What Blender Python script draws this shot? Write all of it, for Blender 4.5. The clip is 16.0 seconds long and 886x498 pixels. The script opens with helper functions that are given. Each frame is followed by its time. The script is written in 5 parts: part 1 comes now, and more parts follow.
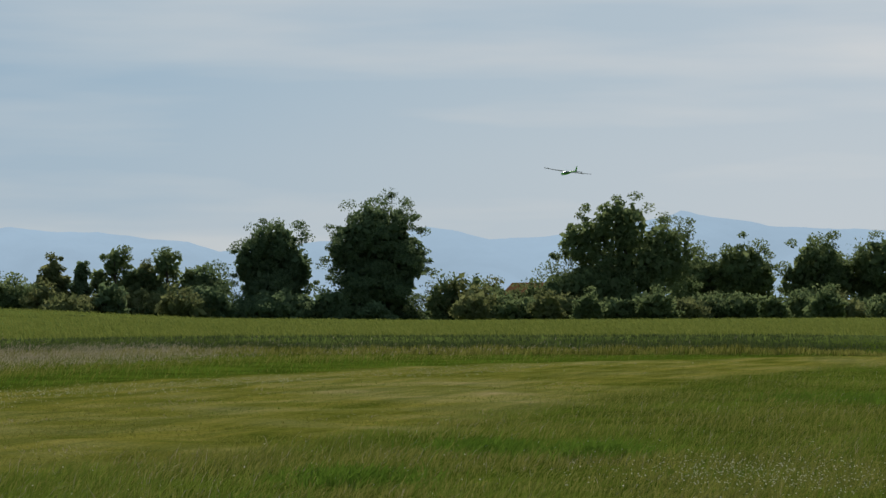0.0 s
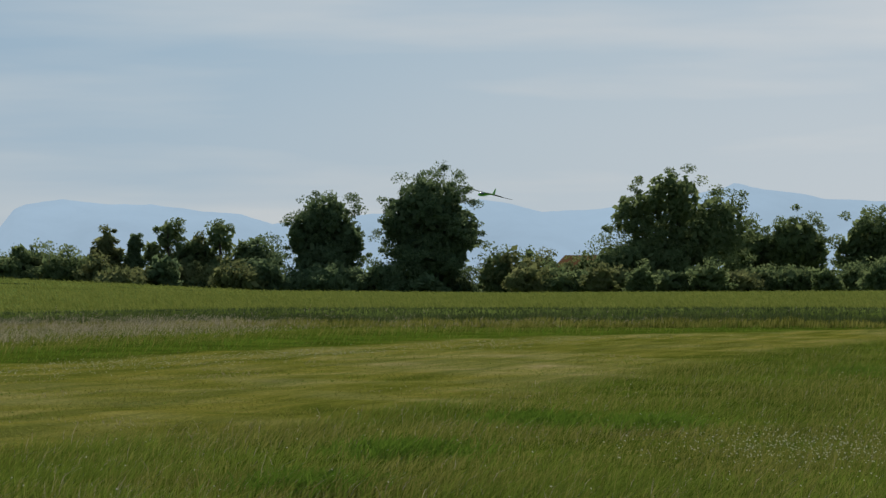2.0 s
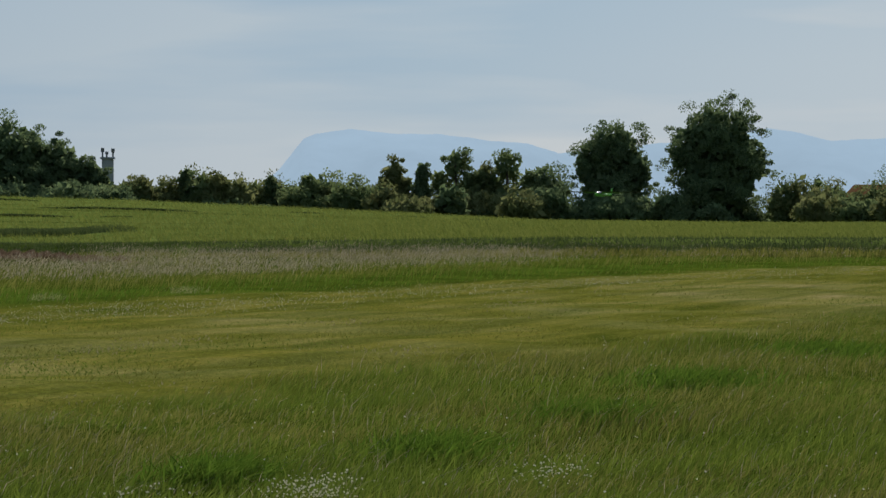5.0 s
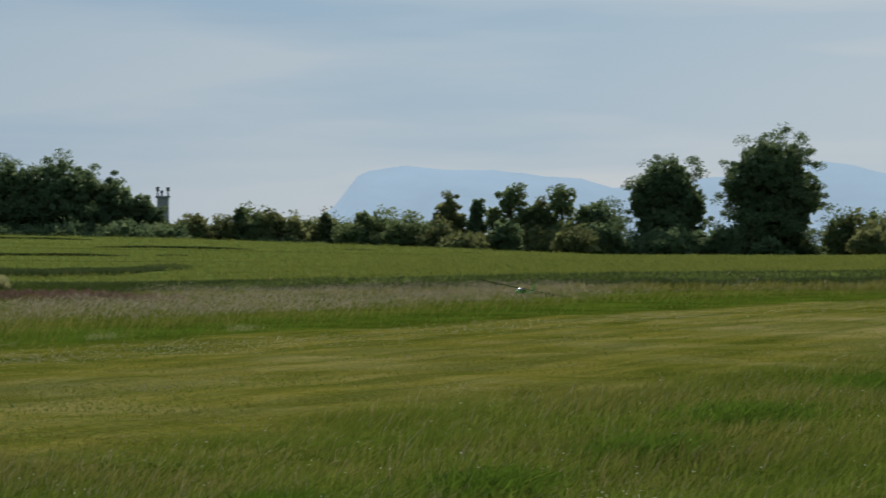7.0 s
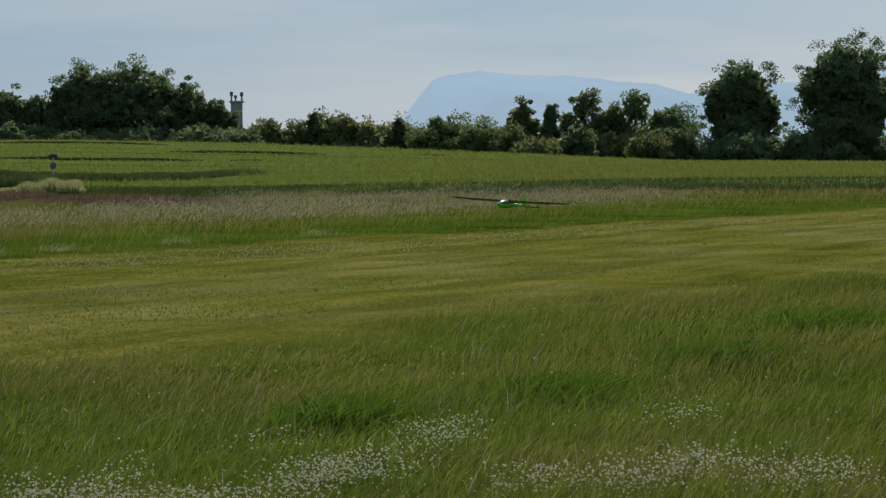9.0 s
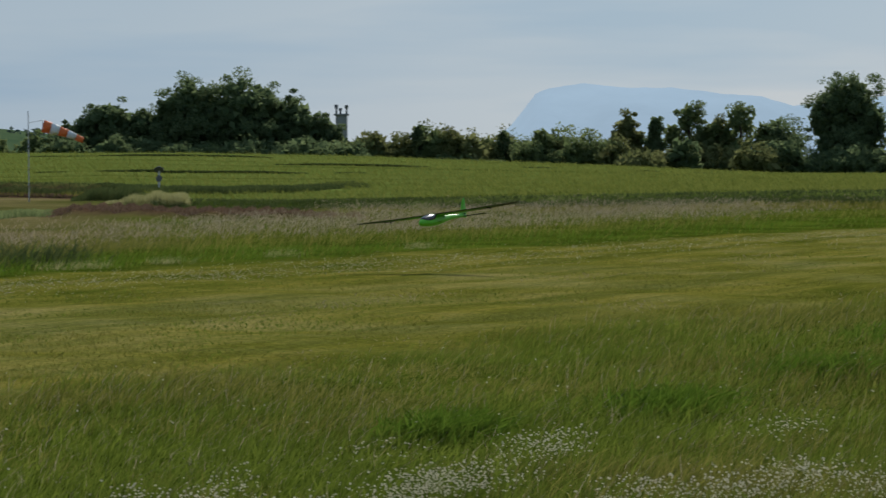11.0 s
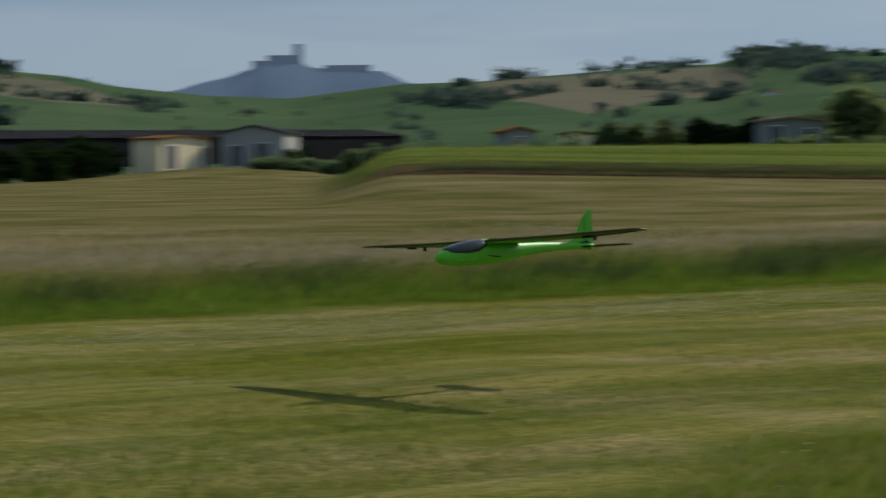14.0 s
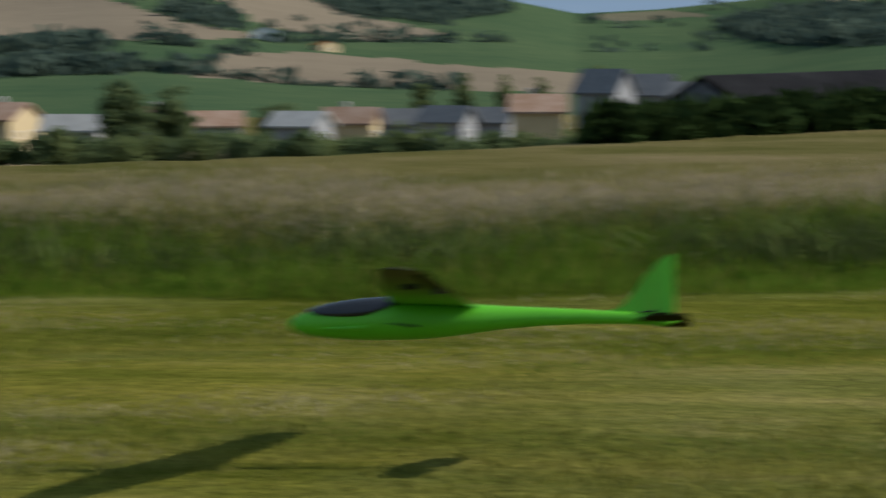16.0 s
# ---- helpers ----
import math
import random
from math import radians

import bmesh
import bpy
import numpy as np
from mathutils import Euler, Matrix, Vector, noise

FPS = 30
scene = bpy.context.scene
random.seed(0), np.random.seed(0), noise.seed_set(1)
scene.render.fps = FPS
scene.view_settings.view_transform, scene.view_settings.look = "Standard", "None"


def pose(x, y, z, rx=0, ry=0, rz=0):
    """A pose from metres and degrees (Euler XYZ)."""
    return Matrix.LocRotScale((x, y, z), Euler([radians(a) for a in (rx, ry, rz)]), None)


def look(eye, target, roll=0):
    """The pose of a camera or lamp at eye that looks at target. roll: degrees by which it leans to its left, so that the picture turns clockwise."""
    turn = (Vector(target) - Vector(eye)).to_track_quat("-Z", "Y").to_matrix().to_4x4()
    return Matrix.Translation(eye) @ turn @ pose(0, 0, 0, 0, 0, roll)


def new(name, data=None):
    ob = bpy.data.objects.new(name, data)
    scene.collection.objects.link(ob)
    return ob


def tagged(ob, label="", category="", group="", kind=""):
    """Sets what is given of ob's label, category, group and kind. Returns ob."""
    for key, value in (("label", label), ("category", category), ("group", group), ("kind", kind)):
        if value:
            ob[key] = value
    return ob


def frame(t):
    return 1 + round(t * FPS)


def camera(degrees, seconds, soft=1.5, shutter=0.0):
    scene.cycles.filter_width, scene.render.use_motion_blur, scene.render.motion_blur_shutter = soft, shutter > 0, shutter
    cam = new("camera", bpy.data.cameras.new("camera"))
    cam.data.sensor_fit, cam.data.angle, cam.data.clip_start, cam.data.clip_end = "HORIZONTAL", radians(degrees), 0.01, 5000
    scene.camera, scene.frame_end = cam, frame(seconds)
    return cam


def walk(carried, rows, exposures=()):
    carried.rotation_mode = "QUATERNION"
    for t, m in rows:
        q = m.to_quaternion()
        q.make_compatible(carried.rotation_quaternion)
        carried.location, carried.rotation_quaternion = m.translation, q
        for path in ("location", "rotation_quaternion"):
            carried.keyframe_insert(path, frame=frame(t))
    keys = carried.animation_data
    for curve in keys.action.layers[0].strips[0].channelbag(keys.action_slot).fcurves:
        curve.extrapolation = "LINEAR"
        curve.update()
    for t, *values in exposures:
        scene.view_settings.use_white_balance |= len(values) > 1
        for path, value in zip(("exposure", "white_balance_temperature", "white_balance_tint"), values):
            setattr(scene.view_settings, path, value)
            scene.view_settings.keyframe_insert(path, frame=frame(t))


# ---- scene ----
EYE = 1.15
CAM = [
    (0, -0.01, 1.13, -0.13), (0.5, -0.26, 0.85, -0.03), (1, -0.32, 0.66, 0.05), (1.5, 0.35, 0.51, -0.02),
    (2, 1.01, 0.60, -0.08), (2.5, 1.25, 0.72, 0.00), (3, 2.61, 0.52, -0.01), (3.5, 5.44, -1.30, -0.44),
    (4, 6.43, -1.77, -0.46), (4.5, 6.53, -1.84, -0.30), (4.7, 6.53, -1.16, -0.05), (6.8, 7.06, -0.05, -0.40),
    (7, 7.61, -0.06, -0.49), (7.5, 8.64, -0.35, -0.46), (8, 8.95, -1.54, -0.48), (8.2, 8.86, -1.95, -0.54),
    (10.3, 10.04, -1.71, -0.32), (10.5, 10.33, -1.72, -0.46), (11, 11.06, -1.62, -0.44),
    (11.5, 13.17, -1.66, -0.60), (12, 16.43, -2.01, -0.72), (12.5, 19.59, -2.41, -0.67),
    (13, 21.74, -2.01, -0.62), (13.5, 26.84, -1.64, -0.83), (13.7, 29.51, -1.59, -0.45),
    (14, 34.50, -1.63, -0.69), (14.2, 38.60, -1.65, -1.00), (14.4, 43.01, -1.56, -1.18),
    (14.5, 44.15, -1.53, -1.11), (14.7, 48.89, -1.42, -0.32), (14.9, 54.41, -1.37, -0.53),
    (15, 57.39, -1.39, -0.47), (15.1, 60.39, -1.49, -0.40), (15.2, 63.30, -1.64, -0.42),
    (15.3, 65.97, -1.88, -0.09), (15.5, 70.60, -2.36, -0.06), (15.7, 77.91, -3.11, -0.15),
    (15.8, 84.03, -3.54, -0.28), (16, 90.61, -3.63, -0.20),
]
cam = camera(17.0, 16.0, soft=1.4, shutter=0.4)
walk(cam, [(t, pose(0, 0, EYE, 90 + p, 0, y) @ pose(0, 0, 0, 0, 0, r)) for t, y, p, r in CAM],
     exposures=[(0, 0.0), (11.5, 0.0), (13.5, -0.1), (15.0, -0.08), (15.6, -0.02), (16, 0.1)])

# ---- light ----
SUN_AZ, SUN_EL = -2.0, 31.0          # degrees to the left of +y, and above the horizon
world = bpy.data.worlds.new("sky")
scene.world = world
world.use_nodes = True
wn, wl = world.node_tree.nodes, world.node_tree.links
wn.clear()
w_out = wn.new("ShaderNodeOutputWorld")
w_bg = wn.new("ShaderNodeBackground")
w_sky = wn.new("ShaderNodeTexSky")
w_sky.sky_type = "NISHITA"
w_sky.sun_disc = False
w_sky.sun_elevation, w_sky.sun_rotation = radians(SUN_EL), radians(-SUN_AZ)
w_sky.air_density, w_sky.dust_density, w_sky.ozone_density = 1.0, 0.6, 2.0
w_bg.inputs["Strength"].default_value = 0.06
# thin high cloud: streaks over a blue that deepens away from the sun
w_tc = wn.new("ShaderNodeTexCoord")
w_sep = wn.new("ShaderNodeSeparateXYZ")
wl.new(w_tc.outputs["Generated"], w_sep.inputs[0])
w_map = wn.new("ShaderNodeMapping")
w_map.inputs["Scale"].default_value = (3.0, 3.0, 26.0)
w_map.inputs["Rotation"].default_value = (0.0, radians(4.0), 0.0)
w_map.inputs["Location"].default_value = (0.3, 0.0, 1.2)
wl.new(w_tc.outputs["Generated"], w_map.inputs["Vector"])
w_noise = wn.new("ShaderNodeTexNoise")
w_noise.inputs["Scale"].default_value, w_noise.inputs["Detail"].default_value, w_noise.inputs["Roughness"].default_value = 1.0, 5.0, 0.5
wl.new(w_map.outputs[0], w_noise.inputs["Vector"])


def world_ramp(fac, stops):
    r = wn.new("ShaderNodeValToRGB")
    while len(r.color_ramp.elements) < len(stops):
        r.color_ramp.elements.new(0.5)
    for e, (p, c) in zip(r.color_ramp.elements, stops):
        e.position, e.color = p, (*c, 1)
    wl.new(fac, r.inputs[0])
    return r.outputs[0]


def world_mix(a, b, fac, kind="MIX"):
    n = wn.new("ShaderNodeMix")
    n.data_type, n.blend_type, n.clamp_result = "RGBA", kind, False
    for v, s in ((a, n.inputs["A"]), (b, n.inputs["B"]), (fac, n.inputs["Factor"])):
        if isinstance(v, bpy.types.NodeSocket):
            wl.new(v, s)
        elif isinstance(v, tuple):
            s.default_value = (*v, 1)
        else:
            s.default_value = v
    return n.outputs["Result"]


# near the horizon paler, higher up bluer; towards the sun (+y) brighter
w_dot = wn.new("ShaderNodeVectorMath")
w_dot.operation = "DOT_PRODUCT"
w_dot.inputs[1].default_value = (math.sin(radians(15.0)), math.cos(radians(15.0)), 0.0)
wl.new(w_tc.outputs["Generated"], w_dot.inputs[0])
w_side = w_dot.outputs["Value"]
w_blue = world_ramp(w_side, [(0.1, (0.17, 0.27, 0.41)), (0.6, (0.22, 0.32, 0.45)), (0.85, (0.235, 0.37, 0.52)), (0.93, (0.29, 0.425, 0.555)), (0.97, (0.37, 0.48, 0.58)), (1.0, (0.45, 0.53, 0.61))])
w_pale = world_ramp(w_side, [(0.1, (0.25, 0.34, 0.45)), (0.6, (0.31, 0.40, 0.50)), (0.85, (0.37, 0.465, 0.555)), (0.93, (0.47, 0.54, 0.60)), (0.97, (0.56, 0.59, 0.62)), (1.0, (0.63, 0.65, 0.67))])
w_band = world_ramp(w_sep.outputs["Z"], [(0.0, (1, 1, 1)), (0.05, (0.9, 0.9, 0.9)), (0.075, (0.45, 0.45, 0.45)), (0.12, (0.35, 0.35, 0.35)), (0.5, (0.2, 0.2, 0.2))])
w_streak = world_ramp(w_noise.outputs["Fac"], [(0.43, (0, 0, 0)), (0.58, (1, 1, 1))])
w_cov = world_mix(w_band, w_streak, 0.7, "MIX")
w_col = world_mix(w_blue, w_pale, w_cov)
w_col = world_mix(w_col, (16.7, 16.7, 16.7), 1.0, "MULTIPLY")
w_col = world_mix(w_sky.outputs[0], w_col, 0.93)
wl.new(w_col, w_bg.inputs[0])
wl.new(w_bg.outputs[0], w_out.inputs[0])
sun = new("sun", bpy.data.lights.new("sun", "SUN"))
sun.data.energy, sun.data.angle, sun.data.color = 4.3, radians(0.6), (1.0, 0.95, 0.87)
sun.matrix_world = look((0, 0, 0), (math.sin(radians(SUN_AZ)) * math.cos(radians(SUN_EL)),
                                    -math.cos(radians(SUN_AZ)) * math.cos(radians(SUN_EL)), -math.sin(radians(SUN_EL))))

# ---- small tools ----
rng = np.random.default_rng(7)


def polar(az, r):
    a = radians(az)
    return -math.sin(a) * r, math.cos(a) * r


def up(el, r):
    """Height at which a thing r metres away shows el degrees above eye level."""
    return EYE + r * math.tan(radians(el))


def sstep(a, b, x):
    u = np.clip((x - a) / (b - a), 0, 1)
    return u * u * (3 - 2 * u)


def raw_mesh(name, verts, faces, mats, smooth=False, mat_index=None):
    me = bpy.data.meshes.new(name)
    verts = np.asarray(verts, dtype=np.float32)
    faces = np.asarray(faces, dtype=np.int32)
    n, k = faces.shape
    me.vertices.add(len(verts))
    me.vertices.foreach_set("co", verts.ravel())
    me.loops.add(n * k)
    me.loops.foreach_set("vertex_index", faces.ravel())
    me.polygons.add(n)
    me.polygons.foreach_set("loop_start", np.arange(0, n * k, k, dtype=np.int32))
    me.polygons.foreach_set("loop_total", np.full(n, k, dtype=np.int32))
    if smooth:
        me.polygons.foreach_set("use_smooth", np.ones(n, dtype=bool))
    for m in (mats if isinstance(mats, (list, tuple)) else [mats]):
        me.materials.append(m)
    if mat_index is not None:
        me.polygons.foreach_set("material_index", np.asarray(mat_index, dtype=np.int32))
    me.update(calc_edges=True)
    return me


def part(name, bm, material, parent, label=""):
    me = bpy.data.meshes.new(name)
    bm.to_mesh(me)
    bm.free()
    for m in (material if isinstance(material, (list, tuple)) else [material]):
        me.materials.append(m)
    ob = new(name, me)
    ob.parent = parent
    if label:
        tagged(ob, label)
    return ob


def mesh_part(name, me, parent, label=""):
    ob = new(name, me)
    ob.parent = parent
    if label:
        tagged(ob, label)
    return ob


def holder(name, x, y, z, rz=0.0):
    ob = new(name)
    ob.empty_display_size = 0.2
    ob.matrix_basis = pose(x, y, z, 0, 0, rz)
    return ob


def box(bm, x0, x1, y0, y1, z0, z1, bevel=0.0):
    r = bmesh.ops.create_cube(bm, size=1.0)
    vs = r["verts"]
    for v in vs:
        v.co = Vector(((x0 + x1) / 2 + v.co.x * (x1 - x0), (y0 + y1) / 2 + v.co.y * (y1 - y0), (z0 + z1) / 2 + v.co.z * (z1 - z0)))
    if bevel:
        es = list({e for v in vs for e in v.link_edges})
        bmesh.ops.bevel(bm, geom=es, offset=bevel, segments=1, affect="EDGES")
    return vs


def tube(bm, p0, p1, r0, r1, n=8):
    p0, p1 = Vector(p0), Vector(p1)
    q = (p1 - p0).to_track_quat("Z", "Y")
    rings = []
    for p, r in ((p0, r0), (p1, r1)):
        rings.append([bm.verts.new(p + q @ Vector((r * math.cos(2 * math.pi * i / n), r * math.sin(2 * math.pi * i / n), 0))) for i in range(n)])
    for i in range(n):
        bm.faces.new((rings[0][i], rings[0][(i + 1) % n], rings[1][(i + 1) % n], rings[1][i]))
    bm.faces.new(rings[0][::-1])
    bm.faces.new(rings[1])


# ---- materials ----
def node_mat(name):
    m = bpy.data.materials.new(name)
    m.use_nodes = True
    nt = m.node_tree
    b = nt.nodes["Principled BSDF"]
    return m, nt, b


def noise_node(nt, scale, detail=4.0, rough=0.6, vec=None):
    n = nt.nodes.new("ShaderNodeTexNoise")
    n.inputs["Scale"].default_value, n.inputs["Detail"].default_value, n.inputs["Roughness"].default_value = scale, detail, rough
    if vec:
        nt.links.new(vec, n.inputs["Vector"])
    return n.outputs["Fac"]


def ramp(nt, fac, stops):
    r = nt.nodes.new("ShaderNodeValToRGB")
    els = r.color_ramp.elements
    while len(els) < len(stops):
        els.new(0.5)
    for e, (p, c) in zip(els, stops):
        e.position, e.color = p, (*c, 1)
    nt.links.new(fac, r.inputs[0])
    return r.outputs[0]


def mix(nt, a, b, fac, kind="MIX"):
    n = nt.nodes.new("ShaderNodeMix")
    n.data_type, n.blend_type = "RGBA", kind
    for v, s in ((a, n.inputs["A"]), (b, n.inputs["B"]), (fac, n.inputs["Factor"])):
        if isinstance(v, bpy.types.NodeSocket):
            nt.links.new(v, s)
        elif isinstance(v, tuple):
            s.default_value = (*v, 1)
        else:
            s.default_value = v
    return n.outputs["Result"]


def coords(nt, sx=1.0, sy=1.0, sz=1.0):
    g = nt.nodes.new("ShaderNodeNewGeometry")
    mp = nt.nodes.new("ShaderNodeMapping")
    mp.inputs["Scale"].default_value = (sx, sy, sz)
    nt.links.new(g.outputs["Position"], mp.inputs["Vector"])
    return mp.outputs["Vector"]


def bump(nt, b, fac, strength, dist):
    n = nt.nodes.new("ShaderNodeBump")
    n.inputs["Strength"].default_value, n.inputs["Distance"].default_value = strength, dist
    nt.links.new(fac, n.inputs["Height"])
    nt.links.new(n.outputs[0], b.inputs["Normal"])


def plain(name, c1, c2, scale=3.0, rough=0.7, metal=0.0, relief=0.0, fine=None):
    """A surface that wanders between two colours at two scales."""
    m, nt, b = node_mat(name)
    tc = nt.nodes.new("ShaderNodeTexCoord").outputs["Object"]
    big = noise_node(nt, scale, 5.0, 0.6, tc)
    small = noise_node(nt, fine or scale * 9, 3.0, 0.6, tc)
    f = mix(nt, big, small, 0.35)
    nt.links.new(ramp(nt, f, [(0.3, c1), (0.7, c2)]), b.inputs["Base Color"])
    b.inputs["Roughness"].default_value, b.inputs["Metallic"].default_value = rough, metal
    if rough >= 0.8:
        b.inputs["Specular IOR Level"].default_value = 0.0
    if relief:
        bump(nt, b, small, 0.5, relief)
    return m


def leafy(name, dark, light, through_light=0.35, rough=0.6):
    """Leaves and blades: each island has a tone of its own, and light shines through."""
    m, nt, b = node_mat(name)
    g = nt.nodes.new("ShaderNodeNewGeometry")
    n = noise_node(nt, 0.35, 3.0, 0.6, g.outputs["Position"])
    f = mix(nt, g.outputs["Random Per Island"], n, 0.5)
    col = ramp(nt, f, [(0.15, dark), (0.85, light)])
    nt.links.new(col, b.inputs["Base Color"])
    b.inputs["Roughness"].default_value = rough
    b.inputs["Specular IOR Level"].default_value = 0.0
    tr = nt.nodes.new("ShaderNodeBsdfTranslucent")
    nt.links.new(col, tr.inputs[0])
    ms = nt.nodes.new("ShaderNodeMixShader")
    ms.inputs[0].default_value = through_light
    out = nt.nodes["Material Output"]
    nt.links.new(b.outputs[0], ms.inputs[1])
    nt.links.new(tr.outputs[0], ms.inputs[2])
    nt.links.new(ms.outputs[0], out.inputs[0])
    return m


M_LEAF_DARK = leafy("leaf_dark", (0.066, 0.105, 0.048), (0.2, 0.25, 0.115), 0.5)
M_LEAF_MID = leafy("leaf_mid", (0.088, 0.128, 0.05), (0.225, 0.265, 0.11), 0.5)
M_LEAF_PALE = leafy("leaf_pale", (0.11, 0.13, 0.045), (0.24, 0.245, 0.1), 0.45)
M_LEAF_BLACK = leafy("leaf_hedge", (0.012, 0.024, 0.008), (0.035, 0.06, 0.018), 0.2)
M_GRASS = leafy("grass_blade", (0.07, 0.085, 0.012), (0.3, 0.28, 0.07), 0.42, 0.7)
M_LUSH = leafy("grass_lush", (0.055, 0.09, 0.01), (0.205, 0.25, 0.04), 0.45, 0.7)
M_EDGE = leafy("grass_edge", (0.055, 0.108, 0.01), (0.14, 0.215, 0.028), 0.45, 0.7)
M_STRAW = leafy("grass_straw", (0.24, 0.21, 0.1), (0.42, 0.36, 0.21), 0.3, 0.8)
M_GRASS_DRY = leafy("grass_seed", (0.26, 0.21, 0.14), (0.48, 0.4, 0.28), 0.35, 0.8)
M_CUT = leafy("cut_grass", (0.32, 0.31, 0.2), (0.55, 0.52, 0.4), 0.3, 0.8)
# dark weed green, also the painted shade of wheat fronts and wheel tracks
M_STALK_SHADE = leafy("stalk_weed_shade", (0.05, 0.075, 0.024), (0.13, 0.155, 0.055), 0.25, 0.7)
M_WHEAT_PALE = leafy("pale_meadow_grass", (0.22, 0.225, 0.085), (0.42, 0.4, 0.19), 0.4, 0.7)
M_RUSSET = leafy("russet_scrub", (0.1, 0.067, 0.042), (0.3, 0.2, 0.13), 0.2, 0.85)
M_MOWN = leafy("grass_mown", (0.115, 0.128, 0.016), (0.28, 0.255, 0.065), 0.35, 0.8)
M_WHEAT = leafy("wheat_blade", (0.11, 0.135, 0.024), (0.215, 0.232, 0.058), 0.4, 0.6)
M_FLOWER = leafy("clover_flower", (0.5, 0.46, 0.33), (0.8, 0.75, 0.6), 0.2)
M_BARK = plain("bark", (0.05, 0.04, 0.03), (0.13, 0.1, 0.075), 2.0, 0.9, relief=0.02)
M_PLASTER = plain("plaster_grey", (0.22, 0.225, 0.24), (0.3, 0.305, 0.32), 0.8, 0.9)
M_CREAM = plain("plaster_cream", (0.8, 0.66, 0.42), (0.88, 0.76, 0.52), 0.6, 0.9)
M_WHITE = plain("paint_white", (0.62, 0.62, 0.6), (0.8, 0.8, 0.78), 1.0, 0.7)
M_TILE = plain("roof_tile", (0.14, 0.065, 0.028), (0.22, 0.11, 0.05), 1.5, 0.85)
M_DARKROOF = plain("sheet_roof_dark", (0.035, 0.035, 0.04), (0.075, 0.075, 0.08), 0.7, 0.85)
M_CONCRETE = plain("concrete", (0.28, 0.28, 0.27), (0.42, 0.41, 0.39), 1.2, 0.9)
M_STEEL = plain("steel_weathered", (0.09, 0.095, 0.1), (0.18, 0.18, 0.18), 1.5, 0.6, 0.4)
M_GALV = plain("galvanised", (0.4, 0.41, 0.42), (0.56, 0.56, 0.56), 2.0, 0.45, 0.7)
M_DARK = plain("dark_paint", (0.02, 0.022, 0.025), (0.05, 0.05, 0.055), 3.0, 0.85)
M_GLASS = plain("window_dark", (0.015, 0.018, 0.02), (0.03, 0.034, 0.038), 2.0, 0.15)
M_ORANGE = plain("sock_orange", (0.72, 0.13, 0.03), (0.85, 0.2, 0.05), 2.0, 0.7)
M_GREENPAINT = plain("foam_green", (0.1, 0.46, 0.012), (0.125, 0.53, 0.016), 3.0, 0.5)
M_CANOPY = plain("canopy_black", (0.012, 0.013, 0.016), (0.022, 0.023, 0.028), 3.0, 0.16)
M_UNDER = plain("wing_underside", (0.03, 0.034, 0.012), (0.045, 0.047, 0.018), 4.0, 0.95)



def wing_fade():
    """Underside of the wing: bright green at the root, dark olive towards the tip."""
    m, nt, b = node_mat("wing_fade")
    sep = nt.nodes.new("ShaderNodeSeparateXYZ")
    nt.links.new(nt.nodes.new("ShaderNodeTexCoord").outputs["Object"], sep.inputs[0])
    ab = nt.nodes.new("ShaderNodeMath")
    ab.operation = "ABSOLUTE"
    nt.links.new(sep.outputs["Y"], ab.inputs[0])
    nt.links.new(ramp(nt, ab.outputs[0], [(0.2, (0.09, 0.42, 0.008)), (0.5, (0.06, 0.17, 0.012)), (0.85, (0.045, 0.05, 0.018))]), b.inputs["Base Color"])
    b.inputs["Roughness"].default_value = 0.7
    return m


M_WINGFADE = wing_fade()

# ---- the lie of the land ----
FAR_Y = [-40, 0, 10, 15, 19.6, 26, 30, 40, 51, 58, 67, 80, 200]
FAR_X = [-14.2, -15.2, -15.3, -14.8, -13.7, -12.4, -10.9, -7.5, -2.9, 0.0, 7.5, 21, 150]
NEAR_Y = [-40, 10, 14, 16.7, 19, 24.5, 27, 50, 80, 200]
NEAR_X = [-4.4, -5.1, -4.9, -3.9, -3.3, -1.4, -0.6, 5.0, 18, 90]
HEDGE_AZ = [36, 40.7, 44.1, 48.3, 52.6, 57.4, 65.9, 70.6, 79.1, 86.4, 90.6, 99, 106]
HEDGE_R = [330, 300, 227, 173, 132, 103, 76, 62, 51, 43.6, 39.5, 35, 33]
FRONT_AZ, FRONT_R = [-12, 8, 12, 16.6, 17.5, 22, 36], [72, 74, 80, 84, 95, 108, 115]
TOP_EL = ([-12, 4, 7.6, 10.7, 14, 16.4, 17.5, 20, 27, 34, 36], [-0.56, -0.56, -0.6, -0.64, -0.66, -0.62, -0.31, -0.26, -0.1, 0.05, 0.02])
BANK_EL = ([-12, 4, 7.6, 10.7, 14, 16.4, 17.5, 21.6, 27, 34, 36], [-0.92, -0.86, -0.9, -0.88, -0.86, -0.8, -0.58, -0.46, -0.35, -0.17, -0.17])
CREST_EL = ([-12, 0, 4.5, 6.7, 8.9, 12.9, 16, 20, 28, 35, 36], [-0.22, -0.26, -0.21, -0.09, 0.02, 0.2, 0.28, 0.3, 0.32, 0.34, 0.3])
CREST_R = 150.0


